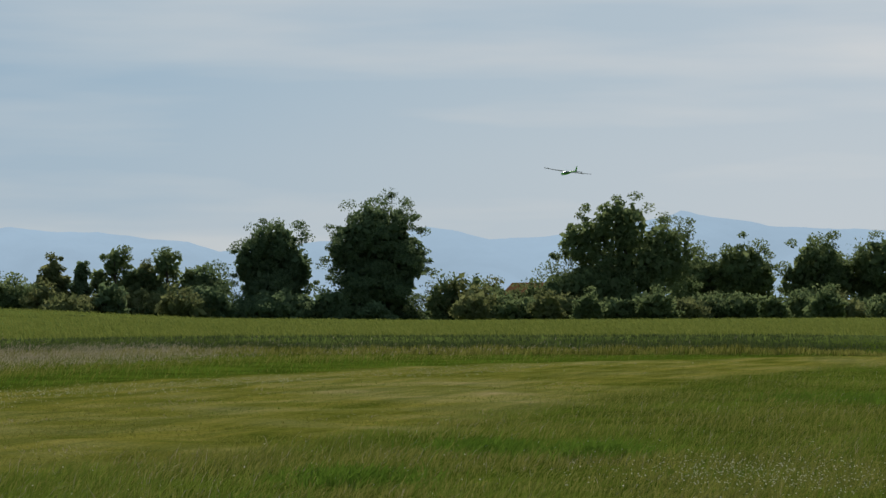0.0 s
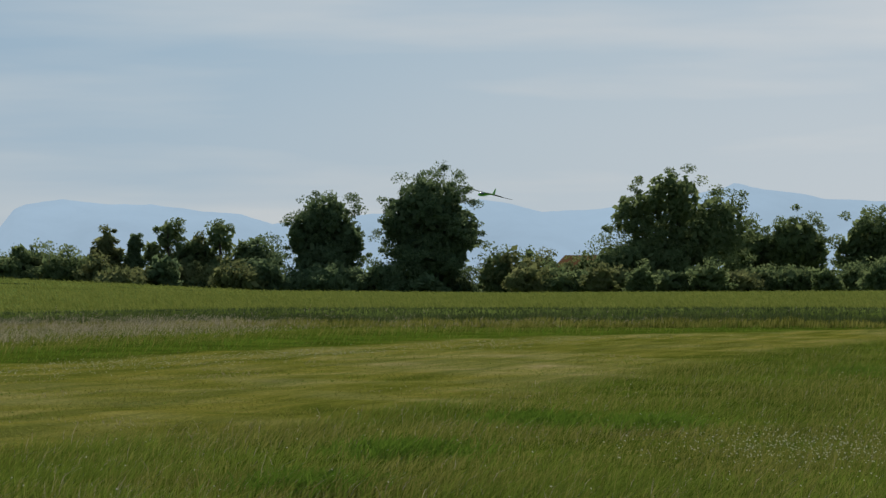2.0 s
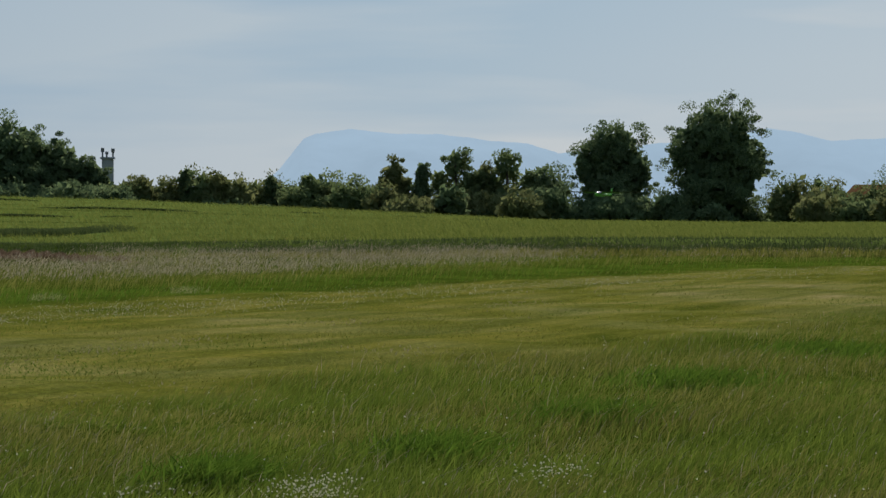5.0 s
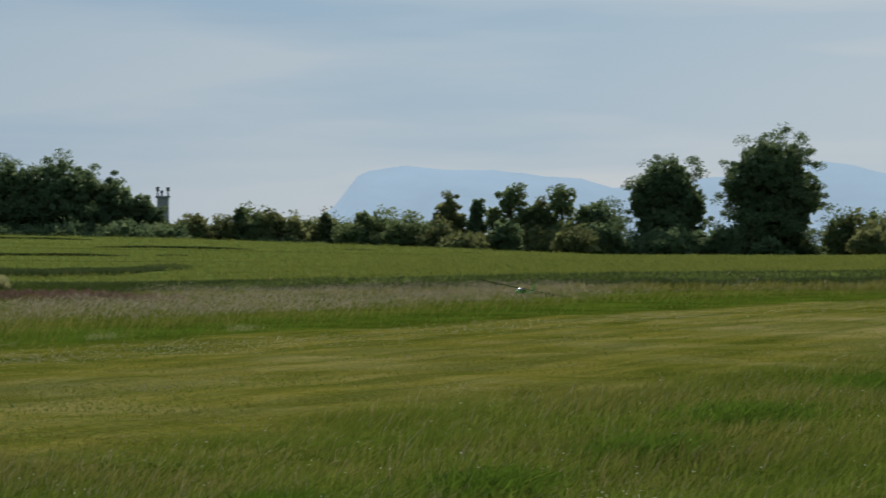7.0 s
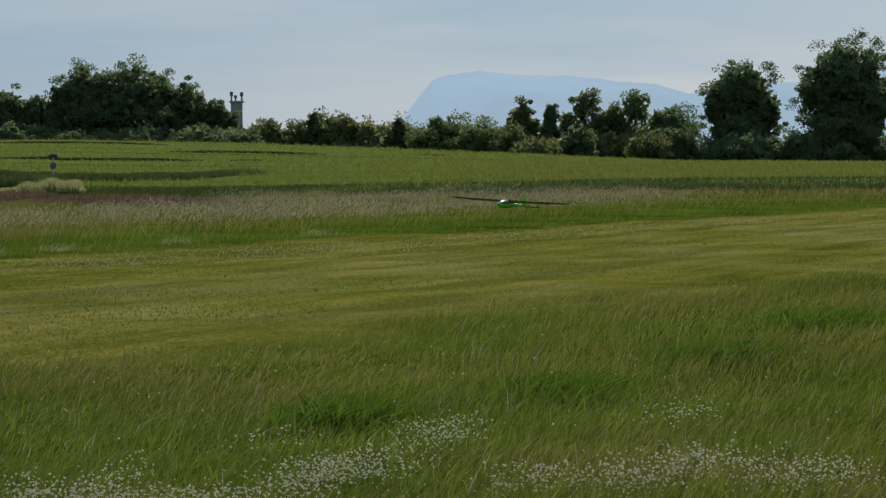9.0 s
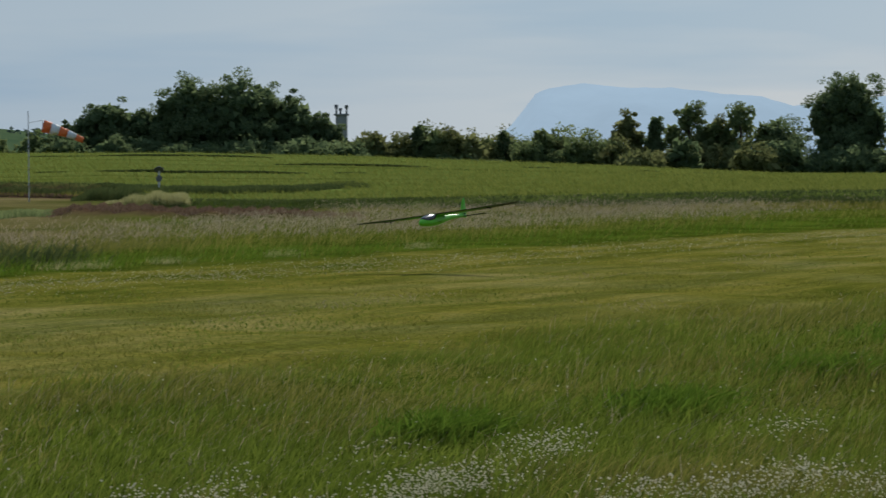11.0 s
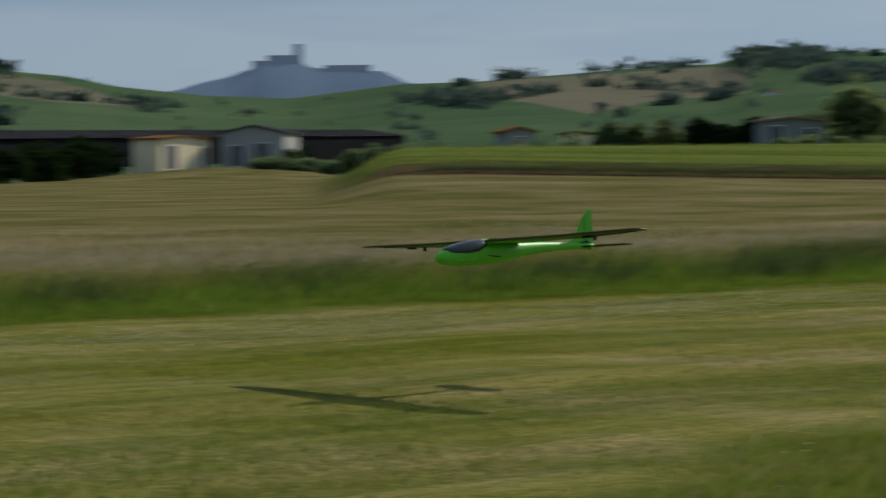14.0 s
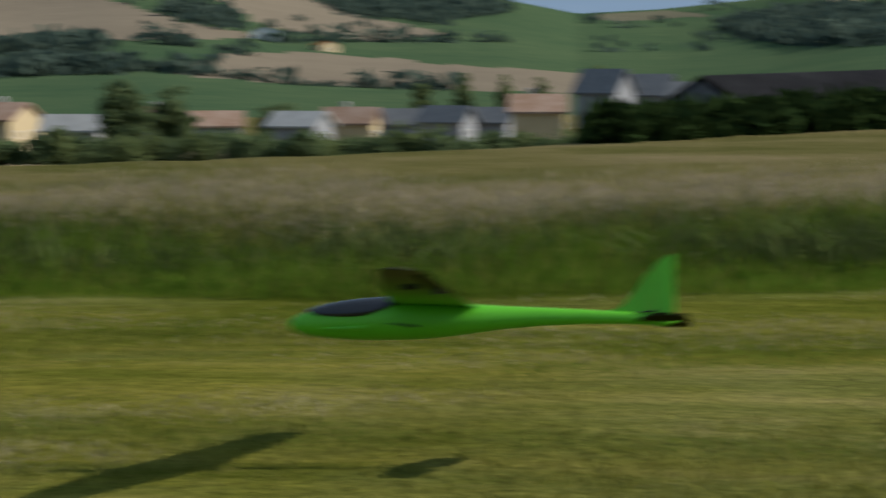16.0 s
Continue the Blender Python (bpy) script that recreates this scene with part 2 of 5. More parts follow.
def land(x, y):
    """Height of the ground, and how far each kind of cover holds: mown strip, wheat, hay field, bare earth."""
    x, y = np.asarray(x, float), np.asarray(y, float)
    az, r = np.degrees(np.arctan2(-x, y)), np.hypot(x, y)
    fr = np.interp(az, FRONT_AZ, FRONT_R)
    ztop = EYE + fr * np.tan(np.radians(np.interp(az, *TOP_EL)))
    zbot = EYE + fr * np.tan(np.radians(np.interp(az, *BANK_EL)))
    zcr = EYE + CREST_R * np.tan(np.radians(np.interp(az, *CREST_EL)))
    z = zbot * sstep(45, 1, (fr - r) + 1)
    z = np.where(r > fr - 1.6, zbot + (ztop - zbot) * sstep(fr - 1.6, fr, r), z)
    z = np.where(r > fr, ztop + (zcr - ztop) * np.clip((r - fr) / (CREST_R - fr), 0, 1), z)
    z = z - sstep(CREST_R + 6, 420, r) * 5.0
    hr = np.interp(az, HEDGE_AZ, HEDGE_R)
    low = -sstep(1.0, 260, r - hr) * np.interp(az, [36, 60, 80, 90], [2.0, 3.5, 6.2, 6.4])
    low = low + 1.15 * sstep(240, 292, r) * np.exp(-((az - 38.6) / 2.4) ** 2)
    low = low - 1.3 * sstep(0.5, 14, r - hr) * sstep(83, 89, az)
    hill_side = sstep(35.2, 37.2, az) * (az < 179)
    z = z * (1 - hill_side) + low * hill_side
    behind = np.where((az < -14) | (az > 120), 1.0, 0.0)
    z = z * (1 - behind)
    z = z - sstep(450, 900, r) * 12.0
    soil = sstep(12.4, 14.5, az) * sstep(18.9, 18.0, az) * np.clip(1.4 - np.abs(r - 69) / 3.0, 0, 1)
    z = z + 0.3 * np.clip(soil, 0, 1) * (0.55 + 0.2 * np.sin(az * 23 + 3 * np.sin(r)) * np.sin(r * 1.7 + az))
    z = z + np.interp(y, [-9, -2, 0, 3, 6, 9, 14, 22, 34], [-0.09, -0.08, -0.06, -0.01, 0.03, 0.055, 0.05, 0.02, 0]) * sstep(-2.5, -5.5, x) * (az < 120) * (az > 0)
    wob = 0.5 * np.sin(y * 0.9 + 1.3 * np.sin(x * 0.7)) + 0.35 * np.sin(y * 2.3 + x)
    fx, nx = np.interp(y, FAR_Y, FAR_X) + 0.5 * wob, np.interp(y, NEAR_Y, NEAR_X) + 0.35 * wob
    strip = sstep(-0.35, 0.35, x - fx) * sstep(-0.5, 0.5, nx - x)
    beyond = sstep(0.3, -0.3, x - fx)
    wheat = (r > fr - 0.9) * (1 - hill_side) * (1 - behind) * (r < 700)
    hay_az = sstep(15, 19, az + 0.6 * wob)
    hay = sstep(4.2, 6.2, fx - x) * hay_az * (1 - wheat) * (az < 120)
    earth = sstep(15.5, 18.5, az) * (1 - hill_side) * np.clip(1.5 - np.abs(r - (fr - 2.0)) / 2.4, 0, 1)
    earth = np.maximum(earth, np.clip(soil, 0, 1))
    return z, strip, wheat * 1.0, np.clip(hay, 0, 1), earth, beyond


# one sheet of ground, fine where the camera looks and reaching to the horizon
az_line = np.concatenate([np.arange(-180, -14, 6.0), np.arange(-14, 106, 0.2), np.arange(106, 180, 6.0), [180.0]])
r_line = np.concatenate([[0.0], np.geomspace(2.0, 420, 330), np.geomspace(440, 4700, 40)])
AZ, RR = np.meshgrid(np.radians(az_line), r_line)
GX, GY = -np.sin(AZ) * RR, np.cos(AZ) * RR
GZ, Z_STRIP, Z_WHEAT, Z_HAY, Z_EARTH, Z_BEYOND = land(GX, GY)
GZ = GZ + 0.02 * np.sin(GX * 1.7 + np.sin(GY)) * np.sin(GY * 1.3) * (RR < 80) - 0.01
na = len(az_line)
idx = np.arange(len(r_line) * na).reshape(len(r_line), na)
quads = np.stack([idx[:-1, :-1], idx[:-1, 1:], idx[1:, 1:], idx[1:, :-1]], -1).reshape(-1, 4)[:, ::-1]


def ground_material():
    m, nt, b = node_mat("ground_cover")
    at = nt.nodes.new("ShaderNodeAttribute")
    at.attribute_name = "cover"
    sep = nt.nodes.new("ShaderNodeSeparateColor")
    nt.links.new(at.outputs["Color"], sep.inputs[0])
    p = coords(nt)
    fine = noise_node(nt, 7.0, 6.0, 0.75, p)
    mid = noise_node(nt, 0.55, 5.0, 0.65, p)
    wide = noise_node(nt, 0.12, 3.0, 0.6, coords(nt, 1.0, 0.35, 1.0))
    rough_g = mix(nt, ramp(nt, fine, [(0.3, (0.035, 0.06, 0.006)), (0.7, (0.1, 0.14, 0.014))]), ramp(nt, mid, [(0.4, (0.6, 0.6, 0.6)), (0.62, (1.3, 1.2, 1.3))]), 0.9, "MULTIPLY")
    mown_f = mix(nt, mid, wide, 0.55)
    mown_c = ramp(nt, mown_f, [(0.36, (0.08, 0.105, 0.012)), (0.46, (0.165, 0.162, 0.026)), (0.56, (0.21, 0.2, 0.055)), (0.68, (0.36, 0.28, 0.14))])
    mown = mix(nt, mown_c, ramp(nt, noise_node(nt, 22.0, 4.0, 0.8, p), [(0.32, (0.3, 0.32, 0.3)), (0.68, (1.35, 1.3, 1.3))]), 0.85, "MULTIPLY")
    along = nt.nodes.new("ShaderNodeMapping")       # mowing runs along the strip
    along.inputs["Rotation"].default_value = (0, 0, radians(15))
    nt.links.new(p, along.inputs["Vector"])
    lane = nt.nodes.new("ShaderNodeMapping")
    lane.inputs["Scale"].default_value = (1.7, 0.13, 1.0)
    nt.links.new(along.outputs[0], lane.inputs["Vector"])
    swath = noise_node(nt, 1.0, 4.0, 0.65, lane.outputs[0])
    mown = mix(nt, mown, ramp(nt, swath, [(0.38, (0.5, 0.62, 0.5)), (0.5, (0.92, 0.95, 0.92)), (0.64, (1.45, 1.3, 1.5))]), 0.65, "MULTIPLY")
    rows = noise_node(nt, 1.0, 4.0, 0.6, coords(nt, 0.05, 1.3, 1.0))
    # darker streaks in the wheat colour stand for shade in wheel tracks
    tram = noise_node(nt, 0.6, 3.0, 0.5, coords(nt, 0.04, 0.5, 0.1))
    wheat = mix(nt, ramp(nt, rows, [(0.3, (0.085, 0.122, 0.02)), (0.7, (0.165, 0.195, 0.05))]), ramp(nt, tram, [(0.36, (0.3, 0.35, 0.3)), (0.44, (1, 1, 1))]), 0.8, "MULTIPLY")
    hay_n = noise_node(nt, 0.5, 5.0, 0.65, coords(nt, 0.35, 0.35, 1))
    hay = mix(nt, ramp(nt, hay_n, [(0.35, (0.09, 0.092, 0.026)), (0.5, (0.15, 0.13, 0.048)), (0.68, (0.225, 0.178, 0.092))]), ramp(nt, fine, [(0.3, (0.6, 0.6, 0.6)), (0.7, (1.15, 1.15, 1.15))]), 0.7, "MULTIPLY")
    earth = ramp(nt, fine, [(0.3, (0.045, 0.028, 0.018)), (0.7, (0.13, 0.075, 0.045))])
    c = mix(nt, rough_g, mown, sep.outputs[0])
    c = mix(nt, c, hay, sep.outputs[2])
    c = mix(nt, c, wheat, sep.outputs[1])
    c = mix(nt, c, earth, at.outputs["Alpha"])
    nt.links.new(c, b.inputs["Base Color"])
    b.inputs["Roughness"].default_value = 0.95
    b.inputs["Specular IOR Level"].default_value = 0.0
    bump(nt, b, fine, 0.7, 0.06)
    return m


M_GROUND = ground_material()
me = raw_mesh("ground", np.stack([GX, GY, GZ], -1).reshape(-1, 3), quads, M_GROUND, smooth=True)
attr = me.color_attributes.new("cover", "FLOAT_COLOR", "POINT")
attr.data.foreach_set("color", np.stack([Z_STRIP, Z_WHEAT, Z_HAY, Z_EARTH], -1).astype(np.float32).ravel())
tagged(new("ground", me), "mown grass strip, rough verges, green wheat and cut hay fields", "ground", kind="structure")


# ---- blades of grass ----
def blades(name, x, y, h, w, material, lean=0.35, wind=(-0.3, -0.15), label="", z=None):
    """Grass as single bent blades that stand on the ground, one kite of two triangles each."""
    n = len(x)
    if z is None:
        z = land(x, y)[0] - 0.02
    a = rng.uniform(0, 2 * math.pi, n)
    dx, dy = np.cos(a) * w / 2, np.sin(a) * w / 2
    bx = (rng.normal(0, lean, n) + wind[0]) * h
    by = (rng.normal(0, lean, n) + wind[1]) * h
    v = np.empty((n, 4, 3))
    v[:, 0] = np.stack([x - dx * 0.6, y - dy * 0.6, z], -1)
    v[:, 1] = np.stack([x + bx * 0.3 + dx, y + by * 0.3 + dy, z + h * 0.5], -1)
    v[:, 2] = np.stack([x + bx, y + by, z + h * (1 - 0.25 * np.minimum(1, np.hypot(bx, by) / h))], -1)
    v[:, 3] = np.stack([x + bx * 0.3 - dx, y + by * 0.3 - dy, z + h * 0.5], -1)
    f = np.arange(n * 4).reshape(n, 4)
    ob = new(name, raw_mesh(name, v.reshape(-1, 3), f, material))
    return tagged(ob, label, "grass", kind="stuff")


def dots(name, x, y, z, size, material, label):
    """Small flower heads: three crossed kites each."""
    n = len(x)
    c = np.stack([x, y, z], -1)
    s = size[:, None]
    ax = np.array([[1.0, 0, 0], [0, 1.0, 0], [0, 0, 0.8]])
    v = np.concatenate([np.stack([c - ax[i] * s / 2, c + ax[j] * s / 2, c + ax[i] * s / 2, c - ax[j] * s / 2], 1) for i, j in ((0, 2), (1, 2), (0, 1))])
    return tagged(new(name, raw_mesh(name, v.reshape(-1, 3), np.arange(len(v) * 4).reshape(-1, 4), material)), label, "flowers", kind="stuff")


def scatter(n, az0, az1, r0, r1, power=0.0):
    az = np.radians(rng.uniform(az0, az1, n))
    r = np.exp(rng.uniform(math.log(r0), math.log(r1), n)) if power == 0 else (rng.uniform(r0 ** power, r1 ** power, n)) ** (1 / power)
    return -np.sin(az) * r, np.cos(az) * r


def patchy(x, y, s, seed=0.0):
    return 0.5 + 0.5 * np.sin(x * s * 1.31 + seed + 1.7 * np.sin(y * s * 0.83 + seed)) * np.sin(y * s + 1.1 * np.sin(x * s * 0.71 + 2 * seed))


# rough grass between the camera and the strip
x, y = scatter(560000, -9.5, 40, 8.0, 75)
zz = land(x, y)
keep = (zz[1] < rng.uniform(0.2, 0.9, len(x))) & (zz[5] < 0.5)
x, y = x[keep], y[keep]
tuft = patchy(x, y, 0.55) * (0.5 + 0.5 * patchy(x, y, 2.1, 3.0))
hh = rng.uniform(0.045, 0.14, len(x)) * (0.55 + 0.75 * tuft + 0.5 * patchy(x, y, 3.7, 1.0) * patchy(x, y, 1.6, 4.0)) * np.where(rng.random(len(x)) < 0.05, 1.5, 1.0)
BREEZE = (0.5, 0.08)
lush = (0.55 * patchy(x, y, 0.4, 5.0) + 0.45 * patchy(x, y, 1.9, 2.0)) * rng.uniform(0.6, 1.2, len(x)) > 0.5
for sel, mt, nm, lb in ((~lush, M_GRASS, "rough_grass", "wind-bent green grass along the strip"), (lush, M_LUSH, "lush_grass", "lush wind-bent grass tufts along the strip")):
    blades(nm, x[sel], y[sel], hh[sel], rng.uniform(0.0028, 0.0065, sel.sum()), mt, wind=BREEZE, label=lb)
sel = rng.random(len(x)) < 0.01 + 0.06 * patchy(x, y, 0.3, 8.0)
blades("seed_heads", x[sel], y[sel], hh[sel] * 1.15, rng.uniform(0.002, 0.0035, sel.sum()), M_GRASS_DRY, wind=BREEZE, label="pale seed heads in the rough grass")
# darker leafy tufts standing in it
tx, ty = [], []
for cx, cy, cr in ((0.3, 23.5, 0.7), (-0.6, 19.4, 0.6), (4.7, 36.1, 1.2), (-1.05, 16.2, 0.5), (1.2, 23.0, 0.5), (5.6, 35.0, 0.8), (-1.6, 13.6, 0.35), (-2.4, 12.2, 0.3)):
    tx.append(rng.normal(cx, cr * 0.4, 1300))
    ty.append(rng.normal(cy, cr * 0.7, 1300))
tx, ty = np.concatenate(tx), np.concatenate(ty)
blades("weed_tufts", tx, ty, rng.uniform(0.07, 0.19, len(tx)), rng.uniform(0.006, 0.014, len(tx)), M_EDGE, lean=0.6, wind=BREEZE, label="darker leafy weeds in the rough grass")

# pale swath of cut grass along the far side of the strip
x, y = scatter(180000, -6, 70, 9, 62)
dep = x - np.interp(y, FAR_Y, FAR_X)
p = sstep(0.2, 1.0, dep) * sstep(np.interp(y, [10, 30, 60], [3.4, 4.4, 5.0]), 1.6, dep) * np.clip(0.15 + 1.1 * patchy(dep * 2.6, y * 0.25, 1.0, 3.0) * (0.4 + 0.6 * patchy(x, y, 1.1, 5.0)), 0, 1)
keep = rng.random(len(x)) < p
x, y = x[keep], y[keep]
blades("cut_grass", x, y, rng.uniform(0.015, 0.045, len(x)), rng.uniform(0.005, 0.012, len(x)), M_CUT, lean=0.9, wind=(0.1, 0), label="pale cut grass lying along the mown strip")

# mown strip
x, y = scatter(380000, -6, 101, 6.5, 60)
zz = land(x, y)
keep = zz[1] > rng.uniform(0.1, 0.9, len(x))
x, y = x[keep], y[keep]
along = patchy(x * 2.2, y * 0.35, 0.9, 2.0)
bare = along * patchy(x, y, 0.6, 6.0) * rng.uniform(0.5, 1.3, len(x)) > np.interp(y, [2, 7], [0.34, 0.5])
edge = x - np.interp(y, FAR_Y, FAR_X)
bare |= np.exp(-((edge - 2.4) / 1.1) ** 2) * (0.35 + 0.65 * patchy(x, y * 0.4, 0.9, 3.0)) * rng.uniform(0.3, 1.2, len(x)) > 0.42
lush = (patchy(x * 1.6, y * 0.4, 0.8, 9.0) * rng.uniform(0.5, 1.2, len(x)) > 0.5) & ~bare
for sel, mt, nm, lb in ((bare, M_STRAW, "dry_mown_grass", "dry straw-coloured patches of the mown strip"), (lush, M_LUSH, "green_mown_grass", "greener patches of the mown strip"),
                        (~bare & ~lush, M_MOWN, "mown_grass", "short mown yellow-green grass of the landing strip")):
    blades(nm, x[sel], y[sel], rng.uniform(0.014, 0.046, sel.sum()), rng.uniform(0.005, 0.012, sel.sum()), mt, lean=0.8, wind=(0.1, 0), label=lb)

# verge beyond the strip
x, y = scatter(420000, -9.5, 102, 13, 78)
zz = land(x, y)
fxx = np.interp(y, FAR_Y, FAR_X)
az = np.degrees(np.arctan2(-x, y))
depth = fxx - x
keep = (zz[1] < 0.4) & (zz[5] > 0.5) & ((depth < 7.0) | (az < 15.5 + 5 * patchy(x, y, 0.5, 3.0) * rng.random(len(x)))) & (zz[2] < 0.5) & (zz[4] < 0.3)
keep &= ~((az > 13.2 + rng.uniform(-0.8, 0.8, len(x))) & (az < 19.5) & (np.hypot(x, y) > 57))
x, y, depth, az = x[keep], y[keep], depth[keep], az[keep]
grow = 0.42 + 0.58 * sstep(0.3, 3.5, depth)
hh = rng.uniform(0.2, 0.42, len(x)) * grow * (0.55 + 0.7 * patchy(x, y, 0.8, 1.0)) * np.interp(az, [0, 12, 40], [0.75, 0.8, 1.15])
u = rng.random(len(x))
dry = u < 0.88 * sstep(np.interp(az, [14, 24, 40], [3.0, 3.0, 2.6]), np.interp(az, [14, 24, 40], [5.6, 5.4, 4.8]), depth) * (0.15 + 0.85 * sstep(2.5, 6, az)) * (0.45 + 0.55 * patchy(x, y, 0.35, 4.0))
lush = ~dry & (depth < 2.2 + 1.4 * patchy(x, y, 0.5)) & (rng.random(len(x)) < 0.8)
rest = ~dry & ~lush
blades("verge_grass", x[rest], y[rest], hh[rest], rng.uniform(0.005, 0.011, rest.sum()), M_GRASS, wind=BREEZE, label="unmown green verge grass beside the strip")
blades("lush_verge_grass", x[lush], y[lush], hh[lush], rng.uniform(0.006, 0.014, lush.sum()), M_EDGE, wind=BREEZE, label="bright green low grass at the strip edge")
blades("verge_stems", x[dry], y[dry], hh[dry], rng.uniform(0.004, 0.008, dry.sum()), M_GRASS, wind=BREEZE, label="green stems under the seed grass on the verge")
sx, sy, sh = (np.repeat(v[dry], 3) for v in (x, y, hh))
sx, sy = sx + rng.normal(0, 0.12, len(sx)), sy + rng.normal(0, 0.12, len(sy))
blades("verge_seed_grass", sx, sy, rng.uniform(0.05, 0.12, len(sx)), rng.uniform(0.006, 0.012, len(sx)), M_GRASS_DRY, lean=0.6, wind=BREEZE,
       z=land(sx, sy)[0] + sh * rng.uniform(0.45, 0.95, len(sx)), label="pale pinkish dry seed heads of the verge grass")
# leafy weeds in the verge
tx, ty = [], []
for k in range(100):
    cy = rng.uniform(-6, 34) if k < 60 else rng.uniform(-5, 7)
    cx = float(np.interp(cy, FAR_Y, FAR_X)) - rng.uniform(1.5, 5.0)
    n = int(rng.integers(70, 300))
    tx.append(rng.normal(cx, 0.25, n))
    ty.append(rng.normal(cy, 0.4, n))
tx, ty = np.concatenate(tx), np.concatenate(ty)
blades("verge_weeds", tx, ty, rng.uniform(0.12, 0.42, len(tx)), rng.uniform(0.01, 0.024, len(tx)), M_STALK_SHADE, lean=0.5, wind=BREEZE, label="dark leafy weeds in the verge")

# edge and top of the wheat
x, y = scatter(150000, -9.5, 36, 71, 150)
zz = land(x, y)
az, r = np.degrees(np.arctan2(-x, y)), np.hypot(x, y)
fr = np.interp(az, FRONT_AZ, FRONT_R)
TRAMS = [(113, 10.5, 20.5, 0.03), (127, 8.6, 14.5, 0.04), (132, 5.4, 9.8, 0.06), (140, 14, 20, 0.02)]


def tram_r(k, rt, a):
    """Distance of a wheel track in the wheat, which wanders a little."""
    return rt + 1.5 * np.sin(a * 0.3 + k) + 0.2 * np.sin(a * 1.3 + 2 * k)


keep = (r > fr + 0.2) & ~((az > 13.0) & (az < 18.2) & (r > 88.5) & (r < 95))
for k, (rt, a0, a1, _) in enumerate(TRAMS):
    gap = tram_r(k, rt, az) - r
    keep &= ~((gap > 0) & (gap < 1.2) & (az > a0) & (az < a1))
x, y = x[keep], y[keep]
blades("wheat", x, y, rng.uniform(0.08, 0.18, len(x)), rng.uniform(0.018, 0.035, len(x)), M_WHEAT, lean=0.25, label="green unripe wheat on the rising field")



def front(name, a0, a1, dist, depth, top_el, n, width, material, label, ragged=0.3, pad=0.0):
    """A standing edge of a crop: blades along a line of bearings that reach up to a given elevation."""
    a = rng.uniform(a0, a1, n)
    d = dist(a) + rng.uniform(0, depth, n)
    x, y = -np.sin(np.radians(a)) * d, np.cos(np.radians(a)) * d
    zg = land(x, y)[0]
    h = np.maximum(EYE + d * np.tan(np.radians(top_el(a))) - zg + pad, 0.1) * (1 - ragged * rng.random(n) ** 1.5)
    fade = np.clip(np.minimum(a - a0, a1 - a) / (0.06 * (a1 - a0)), 0.25, 1)
    return blades(name, x, y, h * fade, rng.uniform(width * 0.6, width * 1.4, n), material, lean=0.12, wind=(0.1, 0.0), z=zg - 0.02, label=label)


def fr_at(a):
    return np.interp(a, FRONT_AZ, FRONT_R)


# shade on the front of the wheat is put into the dark stalk colour
for mt, nm, cnt, lb in ((M_STALK_SHADE, "wheat_edge", 42000, "wheat edge stalks with shade put into their dark green"), (M_GRASS, "edge_grass", 26000, "rough grass on the bank below the wheat")):
    front(nm, -9.5, 36, lambda a: fr_at(a) - (1.5 if mt is M_STALK_SHADE else 2.6), 1.6, lambda a: np.interp(a, *TOP_EL) - (0.05 if mt is M_STALK_SHADE else 0.14) + 0.03 * np.sin(a * 2.1) * np.sin(a * 0.7) + 0.02 * np.sin(a * 5.3), cnt, 0.022, mt, lb, 0.75)
front("bank_scrub", 17.2, 35.6, lambda a: fr_at(a) - 2.6, 0.9, lambda a: np.interp(a, *BANK_EL) + 0.1, 14000, 0.025, M_RUSSET, "russet dry scrub on the earth bank below the wheat", 0.8)
front("bank_weeds", 17.2, 35.6, lambda a: fr_at(a) - 2.0, 0.6, lambda a: np.interp(a, *BANK_EL) + 0.2, 15000, 0.025, M_STALK_SHADE, "green weeds on the bank below the wheat", 0.8)
front("pale_tuft", 15.9, 17.6, lambda a: fr_at(np.minimum(a, 16.6)) - 1.0, 2.5, lambda a: -0.43 - 0.13 * ((a - 16.5) / 0.8) ** 2 + 0.03 * np.sin(a * 13), 4500, 0.018, M_WHEAT_PALE, "pale tall grass tuft at the end of the terrace", 0.95)
# dark blades that paint the shade below the upper terrace edge
front("terrace_shade", 12.4, 18.2, lambda a: 88.0 + 0.5 * np.sin(a * 4) + 4 * sstep(14.5, 12.4, a), 7.0, lambda a: -0.35 - 0.06 * sstep(14, 12.4, a) + 0.015 * np.sin(a * 9), 26000, 0.025, M_STALK_SHADE, "dark blades painting shade along the upper terrace edge", 0.75)
front("russet_weeds", 12.4, 18.9, lambda a: 67.0 + 0.6 * np.sin(a * 5), 4.5, lambda a: -0.86 + 0.03 * np.sin(a * 11), 14000, 0.025, M_RUSSET, "russet dry weeds on the bare earth bank", 0.85)
front("box_weeds", 18.4, 21.7, lambda a: 67.5 + 0.8 * np.sin(a * 7), 7.0, lambda a: -0.79 + 0.03 * np.sin(a * 6), 9000, 0.025, M_LEAF_MID, "green weeds round the utility boxes", 0.85)
